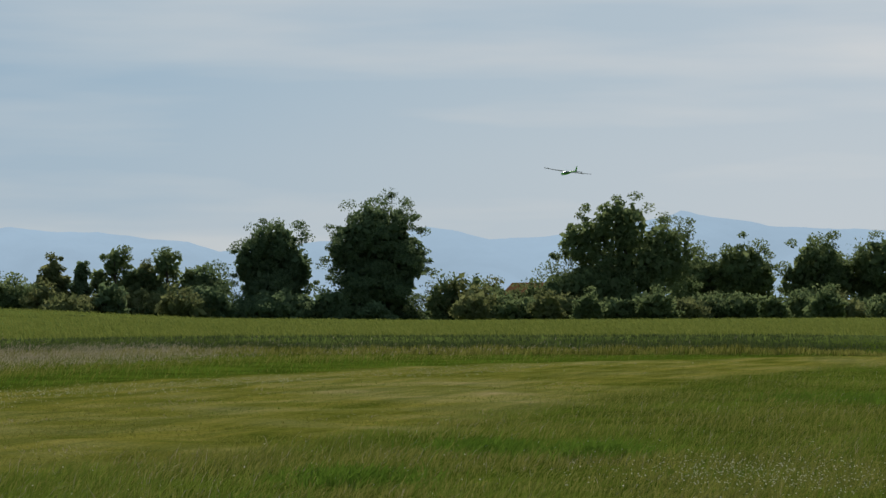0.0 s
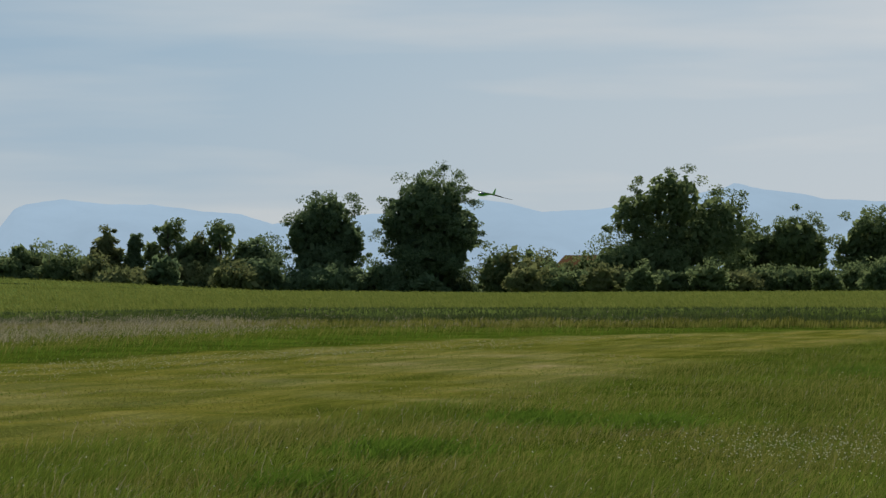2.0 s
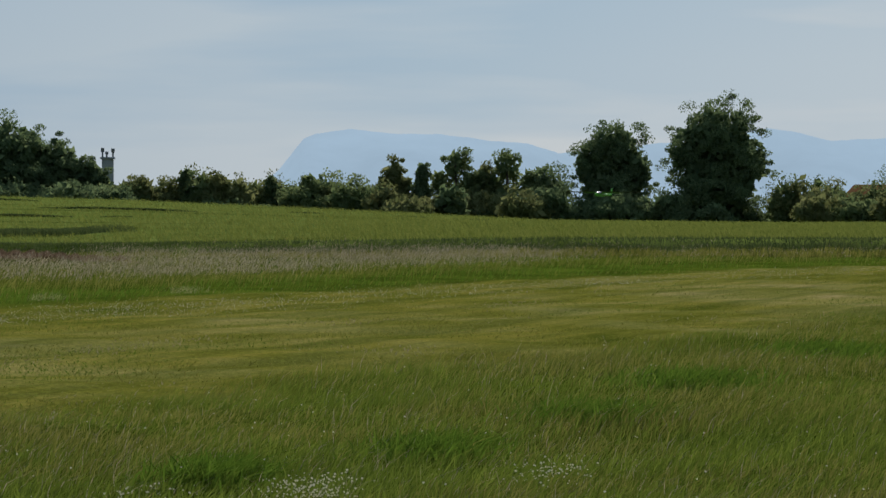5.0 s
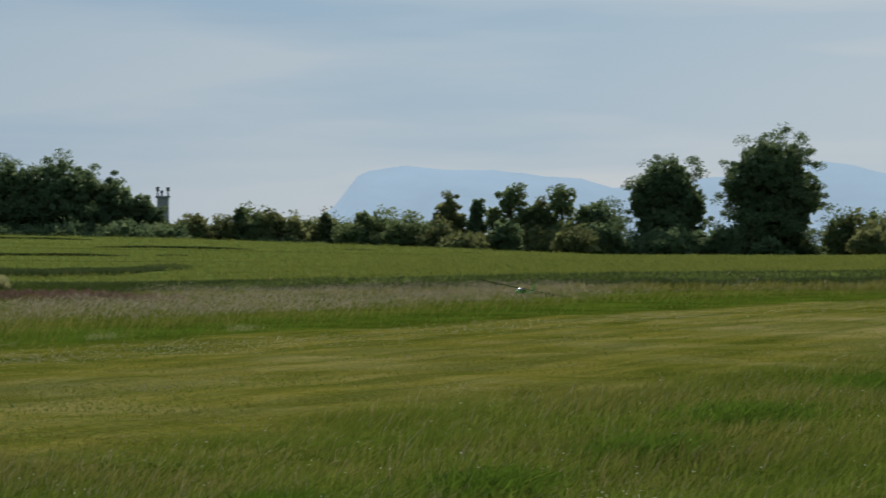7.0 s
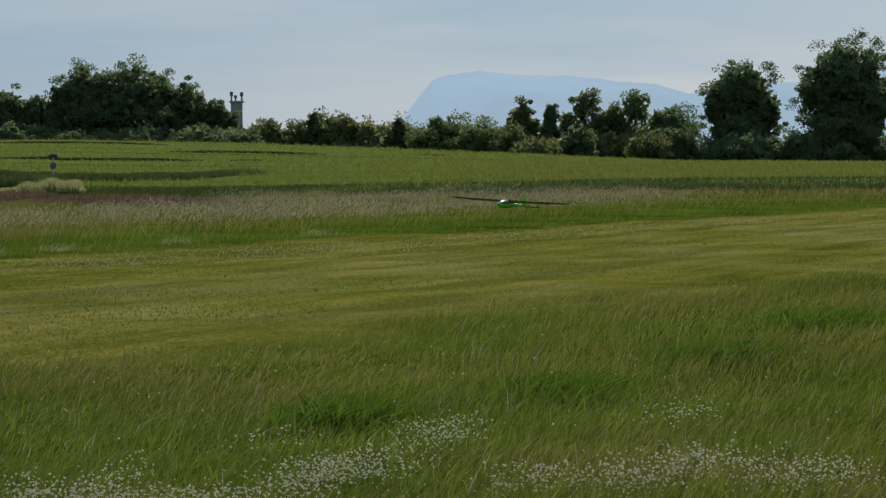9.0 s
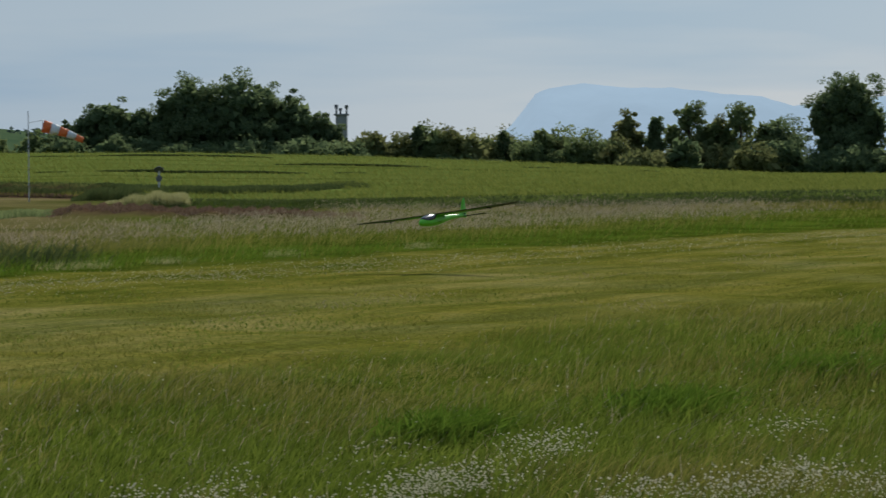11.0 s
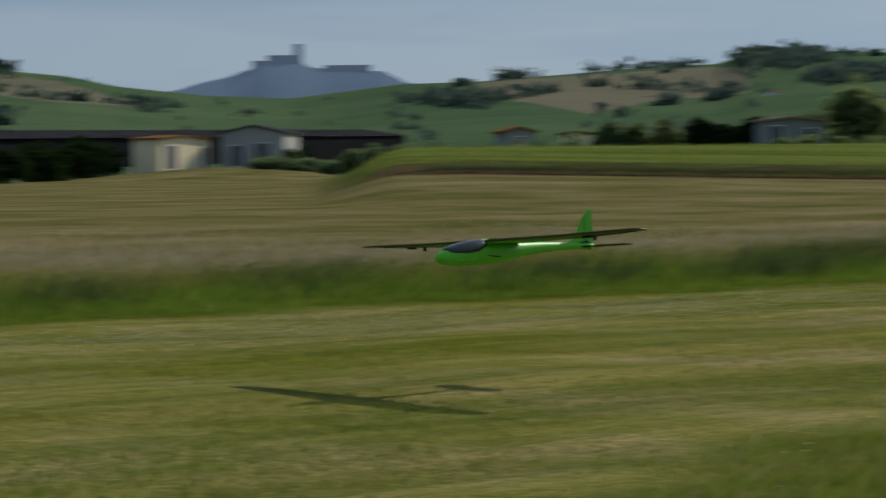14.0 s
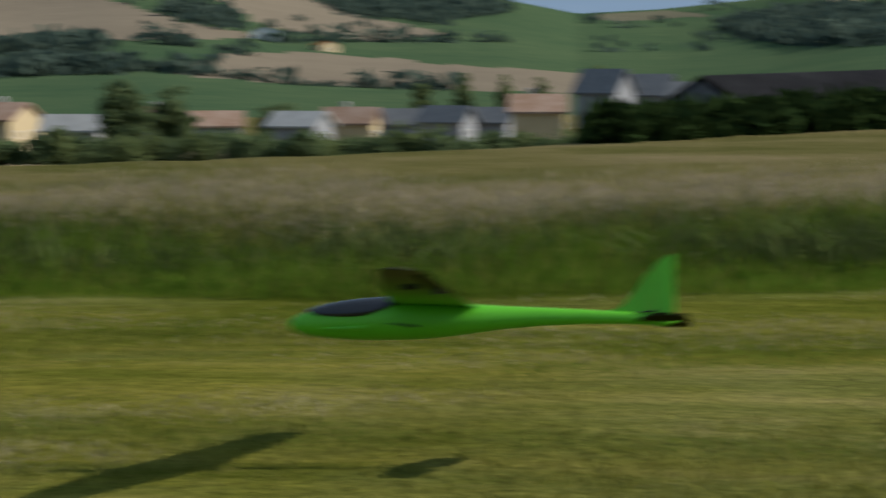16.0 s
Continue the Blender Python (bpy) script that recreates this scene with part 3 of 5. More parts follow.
# dark blades paint the shaded far side of each wheel track
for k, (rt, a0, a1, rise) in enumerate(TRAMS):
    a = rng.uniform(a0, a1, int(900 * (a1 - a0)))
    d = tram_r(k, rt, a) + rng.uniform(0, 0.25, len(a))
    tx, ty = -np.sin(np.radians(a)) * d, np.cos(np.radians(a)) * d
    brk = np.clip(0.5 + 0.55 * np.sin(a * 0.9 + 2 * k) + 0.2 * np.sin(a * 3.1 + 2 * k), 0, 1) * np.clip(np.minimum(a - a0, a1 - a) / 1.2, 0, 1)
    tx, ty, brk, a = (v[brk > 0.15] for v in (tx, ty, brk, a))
    blades("tramline_shade", tx, ty, (0.05 + (rise + 0.07) * brk) * rng.uniform(0.6, 1.0, len(a)), rng.uniform(0.03, 0.06, len(a)), M_STALK_SHADE, lean=0.15, label="dark blades painting the shade in a wheat wheel track")

# white clover in patches, daisies along the far side of the strip
tx, ty = [], []
for cx, cy, ax, ay, n in ((-1.76, 11.0, 0.16, 0.34, 330), (-1.85, 9.75, 0.2, 0.36, 480), (-2.79, 9.06, 0.08, 0.12, 70), (-2.59, 9.46, 0.09, 0.36, 110), (-0.92, 11.94, 0.15, 0.4, 130),
                          (-0.73, 10.0, 0.22, 0.34, 430), (-0.92, 9.5, 0.22, 0.3, 420), (-0.35, 9.7, 0.25, 0.32, 480), (-1.2, 9.47, 0.18, 0.2, 240), (-2.36, 10.74, 0.18, 0.22, 60),
                          (-2.56, 8.69, 0.24, 0.34, 620), (-2.15, 8.61, 0.32, 0.4, 950), (-2.75, 8.27, 0.17, 0.18, 260), (-1.95, 9.3, 0.13, 0.42, 300), (-1.98, 9.53, 0.12, 0.18, 120), (2.0, 18.9, 0.9, 2.2, 900)):
    tx.append(rng.normal(cx, ax * 0.55, int(n * 0.9)))
    ty.append(rng.normal(cy, ay * 0.55, int(n * 0.9)))
sx, sy = scatter(900, -9, 38, 8.5, 40)
ok = (land(sx, sy)[1] < 0.4) & (land(sx, sy)[5] < 0.5)
tx, ty = np.concatenate(tx + [sx[ok]]), np.concatenate(ty + [sy[ok]])
dots("clover_flowers", tx, ty, land(tx, ty)[0] + rng.uniform(0.06, 0.14, len(tx)), rng.uniform(0.004, 0.012, len(tx)), M_FLOWER, "white clover flowers in patches among the grass")
x, y = scatter(110000, -2, 46, 17, 62)
dep = x - np.interp(y, FAR_Y, FAR_X)
p = np.exp(-((dep - 2.6) / 1.1) ** 2) * (0.25 + 0.75 * patchy(x, y, 0.5, 7.0))
keep = (rng.random(len(x)) < p)
x, y = x[keep][:24000], y[keep][:24000]
dots("daisies", x, y, land(x, y)[0] + rng.uniform(0.02, 0.05, len(x)), rng.uniform(0.005, 0.012, len(x)), M_FLOWER, "small white daisies along the mown strip")
# cut grass and white flowers heaped at the far edge of the strip
for ca, cd in ((18.45, 34.0), (17.9, 34.4), (16.4, 35.6), (14.2, 38.2), (11.5, 41.5), (20.5, 29.5), (21.8, 28.3)):
    cx, cy = polar(ca, cd)
    n = 150
    tx, ty = rng.normal(cx, 0.14, n), rng.normal(cy, 0.2, n)
    blades("cut_grass_heap", tx, ty, rng.uniform(0.04, 0.16, n), rng.uniform(0.005, 0.009, n), M_WHEAT_PALE, lean=0.6, wind=BREEZE, label="pale tuft of long grass at the strip edge")


# ---- distance: hills and mountains ----
RIDGE_AZ = [8, 14, 18.3, 20.1, 20.9, 22.3, 23.5, 24.4, 26, 27.5, 28.6, 29.2, 31, 33.7, 35.3, 37.4, 39, 40.7, 41.7, 42.8, 45.2, 46.3, 47.2, 49.1, 50.2, 51.5,
            52.6, 54.5, 56.1, 57.6, 59.4, 61.6, 63.7, 65.9, 68.2, 71.5, 74.2, 75.9, 77.6, 79.1, 81, 82.8, 84.2, 86.4, 88, 89.1, 90.4, 93, 100, 108]
RIDGE_EL = [0.1, 0.35, 0.62, 0.83, 0.95, 1.36, 1.7, 1.97, 2.05, 2.1, 2.05, 1.87, 1.79, 1.6, 1.56, 1.31, 1.38, 1.57, 1.78, 1.89, 2.08, 2.08, 2.03, 1.68, 1.37, 1.23,
            1.14, 1.10, 1.33, 1.5, 1.78, 2.0, 2.07, 2.13, 2.0, 2.0, 2.1, 2.18, 2.12, 1.93, 1.74, 1.45, 1.2, 0.98, 0.9, 1.12, 1.4, 1.9, 2.6, 2.6]


def hill_point(az, s):
    """A place on the slope of the hills: s runs from their foot (0) to the ridge (1)."""
    e0 = np.interp(az, [8, 36, 60, 80, 90, 108], [-0.3, -0.3, -0.4, -1.2, -1.8, -1.8])
    e1 = np.interp(az, RIDGE_AZ, RIDGE_EL)
    el = e0 + (e1 - e0) * s
    r = 520 + 1200 * s + 60 * np.sin(az * 0.9) * s
    a = np.radians(az)
    return -np.sin(a) * r, np.cos(a) * r, EYE + r * np.tan(np.radians(el)), el


# some distance haze is mixed into the greyed meadow green
M_HILL_GREEN = plain("hill_meadow_hazed", (0.042, 0.08, 0.041), (0.09, 0.126, 0.06), 0.007, 0.95, fine=0.08)
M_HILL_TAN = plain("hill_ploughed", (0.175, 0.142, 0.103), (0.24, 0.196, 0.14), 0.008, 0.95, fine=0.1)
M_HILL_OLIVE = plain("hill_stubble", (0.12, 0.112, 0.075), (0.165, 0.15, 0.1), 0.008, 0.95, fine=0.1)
hz, hs = np.arange(8, 108.01, 0.1), np.linspace(0, 1, 80)
HA, HS = np.meshgrid(hz, hs)
HX, HY, HZ, HEL = hill_point(HA, HS)
back = np.stack([HX[-1] * 1.35, HY[-1] * 1.35, HZ[-1] * 0 - 30], -1)
V = np.concatenate([np.stack([HX, HY, HZ], -1).reshape(-1, 3), back])
nh = len(hz)
hid = np.arange(len(V)).reshape(-1, nh)
hq = np.stack([hid[:-1, :-1], hid[:-1, 1:], hid[1:, 1:], hid[1:, :-1]], -1).reshape(-1, 4)[:, ::-1]
FIELDS = [
    ("TAN", [(25.75, 1.22), (24.44, 1.36), (23.46, 1.16), (23.36, 0.89), (25.53, 0.89)]),
    ("OLIVE", [(33.89, 1.56), (32.05, 1.67), (29.23, 1.82), (28.52, 1.78), (28.69, 1.29), (30.65, 1.15), (31.53, 0.93), (33.14, 1.24)]),
    ("OLIVE", [(46.09, 1.96), (42.82, 1.81), (41.74, 1.66), (40.11, 1.17), (42.29, 1.32), (44.79, 1.77)]),
    ("OLIVE", [(50.12, 1.34), (49.14, 1.64), (47.18, 1.96), (46.20, 2.02), (46.75, 1.78), (47.19, 1.54), (47.85, 1.36), (49.80, 1.26)]),
    ("TAN", [(65.86, 1.40), (64.26, 1.28), (62.54, 0.89), (63.40, 0.61), (65.23, 0.86), (65.87, 0.91), (66.51, 1.08), (66.72, 1.35)]),
    ("TAN", [(62.53, 1.22), (60.69, 1.26), (59.82, 1.20), (58.07, 1.24), (56.66, 0.74), (58.84, 0.79), (60.36, 0.88), (58.95, 0.51), (60.04, 0.52), (61.56, 0.94)]),
    ("TAN", [(55.46, 0.78), (54.69, 0.89), (54.04, 0.77), (54.48, 0.58), (55.35, 0.59)]),
    ("OLIVE", [(79.08, 1.87), (77.58, 2.07), (75.53, 2.07), (76.07, 1.36), (78.44, 0.92), (80.36, 1.13), (79.72, 1.67)]),
    ("TAN", [(75.53, 1.96), (73.69, 1.85), (71.51, 1.63), (69.77, 1.27), (70.86, 1.20), (73.03, 1.27), (74.56, 1.47)]),
    ("TAN", [(75.32, 1.09), (73.90, 1.30), (72.38, 1.14), (70.86, 0.76), (69.33, 0.43), (69.88, 0.38), (72.06, 0.71), (74.45, 0.98)]),
    ("TAN", [(72.82, 0.49), (71.51, 0.49), (69.77, 0.21), (70.20, 0.11), (72.38, 0.33)]),
    ("TAN", [(79.08, 0.54), (77.80, 0.54), (76.51, 0.33), (75.54, 0.06), (76.94, 0.22), (78.44, 0.44)]),
    ("TAN", [(96.08, -0.16), (94.78, 0.16), (93.04, 0.18), (90.42, -0.07), (87.81, -0.25), (87.70, -0.63), (90.43, -0.56), (93.26, -0.44), (95.00, -0.33)]),
    ("TAN", [(99.70, 1.51), (97.14, 1.24), (95.53, 0.76), (93.91, 0.48), (95.86, 0.41), (97.47, 0.46), (99.08, 0.33), (99.93, 0.28)]),
    ("TAN", [(95.52, 1.62), (93.03, 1.18), (92.16, 0.86), (90.42, 0.52), (91.95, 0.37), (93.90, 0.64), (94.77, 1.08)]),
    ("OLIVE", [(87.81, 0.86), (86.29, 0.96), (85.43, 0.85), (87.16, 0.73)]),
]
WOODS = [
    [(28.79, 2.06), (27.26, 2.10), (27.05, 1.92), (27.70, 1.79), (28.79, 1.84)],
    [(27.49, 1.63), (25.74, 1.72), (25.53, 1.52), (27.38, 1.48)],
    [(25.74, 2.03), (24.32, 1.96), (23.56, 1.76), (24.43, 1.77), (25.63, 1.90)],
    [(34.86, 1.29), (33.68, 1.30), (33.58, 1.08), (34.65, 1.15)],
    [(24.43, 1.83), (23.45, 1.65), (22.26, 1.30), (22.48, 1.09), (23.57, 1.38), (24.33, 1.50)],
    [(23.13, 1.21), (21.73, 0.91), (22.27, 0.49), (23.03, 0.77)],
    [(45.22, 2.21), (42.82, 2.00), (42.93, 1.86), (45.00, 1.97)],
    [(47.18, 2.08), (46.20, 2.25), (46.20, 2.12), (46.96, 2.07)],
    [(52.60, 1.14), (50.23, 1.37), (50.12, 1.26), (52.28, 0.94)],
    [(63.28, 2.01), (61.55, 2.05), (59.81, 1.89), (59.81, 1.69), (61.55, 1.70), (63.07, 1.82)],
    [(62.42, 1.49), (58.94, 1.52), (58.94, 1.29), (62.10, 1.29)],
    [(58.83, 1.74), (57.85, 1.68), (57.41, 1.48), (58.72, 1.57)],
    [(52.57, 1.14), (51.76, 1.24), (50.47, 1.33), (50.68, 1.17), (52.41, 0.89)],
    [(74.88, 2.14), (71.51, 2.03), (70.09, 1.90), (70.42, 1.68), (71.73, 1.79), (74.23, 1.96)],
    [(65.53, 2.11), (62.11, 2.09), (62.11, 1.82), (64.99, 1.89)],
    [(69.77, 1.41), (68.24, 1.46), (66.94, 1.13), (67.15, 0.97), (68.46, 1.08)],
    [(78.12, 0.92), (77.48, 0.94), (77.48, 0.65), (78.07, 0.71)],
    [(85.21, 0.62), (82.83, 0.89), (82.08, 0.62), (81.21, 0.56), (82.08, 0.29), (83.70, 0.30)],
    [(80.78, 0.34), (78.82, 0.42), (78.38, 0.07), (79.47, 0.07)],
    [(85.21, 0.67), (83.92, 0.93), (82.12, 0.97), (82.12, 0.33), (83.92, 0.28), (84.99, 0.50)],
    [(99.08, 0.17), (97.36, 0.44), (97.15, 0.22), (98.76, 0.12)],
    [(96.07, 1.03), (94.99, 0.97), (94.45, 0.64), (95.42, 0.76)],
    [(93.03, 1.13), (90.86, 1.18), (89.33, 0.95), (90.86, 0.74), (92.38, 0.91)],
    [(99.08, -0.15), (96.94, -0.08), (96.94, -0.21), (99.09, -0.26)],
]
HEDGEROWS = [
    [(35.29, 1.21), (33.14, 1.24), (31.73, 1.49), (28.80, 1.29)],
    [(33.46, 1.62), (30.43, 1.83), (29.23, 1.84)],
    [(50.12, 1.28), (49.04, 1.30), (47.52, 1.38)],
    [(46.09, 1.99), (44.35, 1.76), (42.29, 1.37), (39.57, 1.15)],
    [(65.86, 1.56), (62.64, 1.27), (58.94, 1.25)],
    [(74.77, 1.30), (72.60, 1.23), (69.77, 1.23)],
    [(74.34, 0.98), (73.04, 0.43), (71.51, 0.54)],
    [(69.33, 1.25), (67.04, 1.03), (63.69, 0.58)],
    [(99.08, -0.20), (95.86, -0.16), (94.34, 0.16), (96.50, 0.41)],
    [(96.08, -0.16), (93.26, -0.47), (90.43, -0.56)],
    [(93.69, 0.37), (91.73, 0.37), (89.33, 0.36)],
]
FARMS = [(28.15, 1.25, 0.20), (25.97, 1.18, 0.17), (23.95, 1.55, 0.15), (23.78, 1.49, 0.13), (62.37, 1.27, 0.37), (57.63, 1.37, 0.33), (63.82, 2.08, 0.28), (65.02, 0.37, 0.33), (71.62, 1.73, 0.33), (71.13, 1.73, 0.33), (69.55, 1.92, 0.44), (68.68, 1.94, 0.39), (68.13, 1.92, 0.26), (62.35, 1.29, 0.37), (82.87, 1.03, 0.55), (81.88, 0.64, 0.44), (94.01, 0.41, 0.55), (92.77, 0.18, 0.44), (46.31, 2.17, 0.24), (43.92, 1.62, 0.15), (23.94, 1.63, 0.15), (23.72, 1.59, 0.13), (75.64, 2.14, 0.44)]
LONE = [(28.79, 2.00, 0.11), (28.44, 2.05, 0.13), (28.08, 2.12, 0.11), (26.17, 2.04, 0.09), (27.32, 2.12, 0.08), (25.63, 2.01, 0.11), (29.99, 1.86, 0.09), (45.82, 2.18, 0.13), (46.74, 2.11, 0.11), (56.54, 1.40, 0.20), (66.12, 1.02, 0.15), (34.12, 1.56, 0.17), (42.95, 0.91, 0.28), (59.81, 1.80, 0.17), (29.13, 1.24, 0.24), (30.22, 1.15, 0.22), (21.29, 1.02, 0.13), (22.05, 1.25, 0.09), (25.61, 2.00, 0.10), (26.14, 2.03, 0.10), (27.38, 2.04, 0.11), (64.73, 2.13, 0.17)]


def inside(px, py, poly):
    """Which of the points lie in the polygon."""
    hit = np.zeros(px.shape, bool)
    for (x0, y0), (x1, y1) in zip(poly, poly[1:] + poly[:1]):
        cross = ((y0 > py) != (y1 > py)) & (px < (x1 - x0) * (py - y0) / (y1 - y0 + 1e-9) + x0)
        hit ^= cross
    return hit


cell_az = (HA[:-1, :-1] + HA[1:, 1:]) / 2
cell_el = (HEL[:-1, :-1] + HEL[1:, 1:]) / 2
cell_az = np.concatenate([cell_az, cell_az[-1:]])
cell_el = np.concatenate([cell_el, cell_el[-1:] + 9])
hill_mat = np.zeros(cell_az.shape, int)
for kind, poly in FIELDS:
    hill_mat[inside(cell_az + 0.06 * np.sin(cell_el * 30), cell_el, poly)] = 1 if kind == "TAN" else 2
hill_mat = hill_mat.ravel()
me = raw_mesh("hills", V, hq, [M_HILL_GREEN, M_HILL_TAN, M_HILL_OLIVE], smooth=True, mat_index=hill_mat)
hills = tagged(new("hills", me), "rolling farmed hills in green and ploughed tan fields", "hill", kind="structure")


# distance haze as a bluish emission over a nearly black surface
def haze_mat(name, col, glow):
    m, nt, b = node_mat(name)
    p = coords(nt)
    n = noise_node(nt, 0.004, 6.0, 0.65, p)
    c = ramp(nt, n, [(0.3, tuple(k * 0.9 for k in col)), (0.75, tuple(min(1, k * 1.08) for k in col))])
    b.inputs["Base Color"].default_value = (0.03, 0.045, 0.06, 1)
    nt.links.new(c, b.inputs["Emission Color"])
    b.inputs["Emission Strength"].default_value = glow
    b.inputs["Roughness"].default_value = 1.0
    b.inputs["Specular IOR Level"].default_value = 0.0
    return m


def ridge(name, az, el, r, foot, material, label, jag=0.03):
    a = np.arange(az[0], az[-1], 0.05)
    e = np.interp(a, az, el) + jag * np.array([noise.fractal((t * 1.3, r * 0.01, 0.0), 1.0, 2.0, 5) for t in a])
    rows = []
    for k, (dr, fe) in enumerate(((-500, None), (-250, 0.55), (0, 1.0), (150, 0.2))):
        ee = np.full_like(a, foot) if fe is None else foot + (e - foot) * fe
        rr = r + dr + (60 * np.sin(a * 3.1 + k) if 0 < k < 2 else 0)
        rows.append(np.stack([-np.sin(np.radians(a)) * rr, np.cos(np.radians(a)) * rr, EYE + rr * np.tan(np.radians(ee))], -1))
    v = np.concatenate(rows)
    i = np.arange(len(v)).reshape(4, -1)
    q = np.stack([i[:-1, :-1], i[:-1, 1:], i[1:, 1:], i[1:, :-1]], -1).reshape(-1, 4)[:, ::-1]
    return tagged(new(name, raw_mesh(name, v, q, material, smooth=True)), label, "mountain", kind="structure")


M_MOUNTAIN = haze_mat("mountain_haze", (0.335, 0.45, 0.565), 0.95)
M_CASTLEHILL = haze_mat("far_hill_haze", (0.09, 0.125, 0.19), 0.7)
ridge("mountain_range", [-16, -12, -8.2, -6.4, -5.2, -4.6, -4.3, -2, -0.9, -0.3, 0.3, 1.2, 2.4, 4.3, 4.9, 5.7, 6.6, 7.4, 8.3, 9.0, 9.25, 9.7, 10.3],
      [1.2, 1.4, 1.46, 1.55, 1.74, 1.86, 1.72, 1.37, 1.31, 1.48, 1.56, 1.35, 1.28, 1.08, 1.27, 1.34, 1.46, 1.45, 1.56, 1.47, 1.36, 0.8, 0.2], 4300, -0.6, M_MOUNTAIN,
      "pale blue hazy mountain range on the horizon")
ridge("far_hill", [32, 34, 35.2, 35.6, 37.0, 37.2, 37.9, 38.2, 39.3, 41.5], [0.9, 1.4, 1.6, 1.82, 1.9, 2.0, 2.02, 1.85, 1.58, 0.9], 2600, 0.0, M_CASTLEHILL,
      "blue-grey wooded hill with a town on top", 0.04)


# ---- trees ----
def crown_mesh(name, blobs, n, leaf, material, seed, clumps=70, spread=0.16):
    """Leaves in clumps on and in a set of ellipsoids (x, y, z, rx, ry, rz)."""
    g = np.random.default_rng(seed)
    b = np.array(blobs, float)
    vol = (b[:, 3] * b[:, 4] * b[:, 5]) ** (2 / 3)
    pick = g.choice(len(b), clumps, p=vol / vol.sum())
    d = g.normal(size=(clumps, 3))
    d /= np.linalg.norm(d, axis=1)[:, None]
    rad = g.uniform(0.35, 1.22, clumps) ** 0.6
    cc = b[pick, :3] + d * b[pick, 3:6] * rad[:, None]
    size = np.maximum(b[pick, 3:6].mean(1), 0.3) * spread * g.uniform(0.6, 1.5, clumps)
    k = g.integers(0, clumps, n)
    off = g.normal(size=(n, 3))
    off *= (1.6 * g.random(n) ** 0.4 / np.linalg.norm(off, axis=1))[:, None]
    c = cc[k] + off * size[k][:, None] * np.array([1.15, 1.15, 0.75])
    u = g.normal(size=(n, 3))
    u /= np.linalg.norm(u, axis=1)[:, None]
    w = np.cross(u, g.normal(size=(n, 3)))
    w /= np.linalg.norm(w, axis=1)[:, None]
    s = leaf * g.uniform(0.6, 1.4, n)[:, None]
    core = g.random(n) < 0.16
    kb = g.choice(len(b), n, p=vol / vol.sum())
    dd = g.normal(size=(n, 3))
    dd /= np.linalg.norm(dd, axis=1)[:, None]
    c[core] = (b[kb, :3] + dd * b[kb, 3:6] * (0.74 * g.random((n, 1)) ** 0.45))[core]
    s[core] *= 3.6
    v = np.stack([c - u * s, c + w * s * 0.55, c + u * s, c - w * s * 0.55], 1)
    return raw_mesh(name, v.reshape(-1, 3), np.arange(n * 4).reshape(n, 4), material)


def tree(az, r, top_el, half_deg, material, label, name="tree", n=5000, leaf=0.16, shape=None, base_el=None, seed=0, clumps=80, spread=0.17, trunk=True, group=""):
    x, y = polar(az, r)
    z0 = float(land(x, y)[0]) - 0.05
    h = up(top_el, r) - z0
    w = r * math.tan(radians(half_deg))
    th = holder(name, x, y, z0, az)
    tagged(th, label, "tree" if "bush" not in name and "hedge" not in name else "bush", group)
    if shape is None:
        shape = [(0, 0.62, 0.8, 0.36), (-0.45, 0.45, 0.5, 0.28), (0.45, 0.48, 0.52, 0.3), (0.05, 0.28, 0.75, 0.24)]
    blobs = [(bx * w, rng.uniform(-0.2, 0.2) * w, bz * h, brx * w, brx * w * 0.9, brz * h) for bx, bz, brx, brz in shape]
    mesh_part("crown", crown_mesh("crown", blobs, n, leaf, material, seed, clumps, spread), th)
    if trunk:
        bm = bmesh.new()
        t0 = 0.03 * h + 0.05
        tube(bm, (0, 0, 0), (0.02 * w, 0, h * 0.35), t0, t0 * 0.7)
        tube(bm, (0.02 * w, 0, h * 0.35), (-0.03 * w, 0.02 * w, h * 0.75), t0 * 0.7, t0 * 0.25)
        for bx, by, bz, *_ in blobs[1:]:
            tube(bm, (0.01 * w, 0, h * 0.3), (bx * 0.8, by * 0.8, bz), t0 * 0.45, t0 * 0.12, 6)
        part("trunk", bm, M_BARK, th)
    return th


R_T = 215.0
TALL = [(0, 0.66, 0.78, 0.33), (-0.42, 0.55, 0.55, 0.25), (0.45, 0.5, 0.55, 0.27), (0.0, 0.3, 0.9, 0.3), (0.1, 0.12, 0.8, 0.14)]
SPARSE = [(0, 0.7, 0.5, 0.28), (-0.5, 0.5, 0.45, 0.2), (0.5, 0.5, 0.45, 0.22), (0, 0.3, 0.9, 0.25)]
COLUMN = [(0, 0.75, 0.7, 0.26), (0, 0.45, 1.0, 0.35), (0, 0.2, 0.9, 0.2)]
tree(1.28, R_T, 2.2, 1.1, M_LEAF_DARK, "large dense dark green broadleaf tree in the field hedge", n=36000, leaf=0.085, seed=1, shape=TALL, clumps=300, spread=0.1)
tree(3.28, R_T, 1.8, 0.85, M_LEAF_DARK, "dense dark green broadleaf tree in the field hedge", n=25000, leaf=0.085, seed=2, shape=TALL, clumps=230, spread=0.105)
tree(-3.55, R_T, 2.3, 1.4, M_LEAF_MID, "large spreading green broadleaf tree in the field hedge", n=32000, leaf=0.085, seed=3, clumps=280, spread=0.11,
     shape=[(-0.1, 0.72, 0.5, 0.26), (0.55, 0.55, 0.5, 0.25), (-0.6, 0.6, 0.42, 0.22), (0.1, 0.4, 0.9, 0.3), (-0.5, 0.25, 0.9, 0.25)])
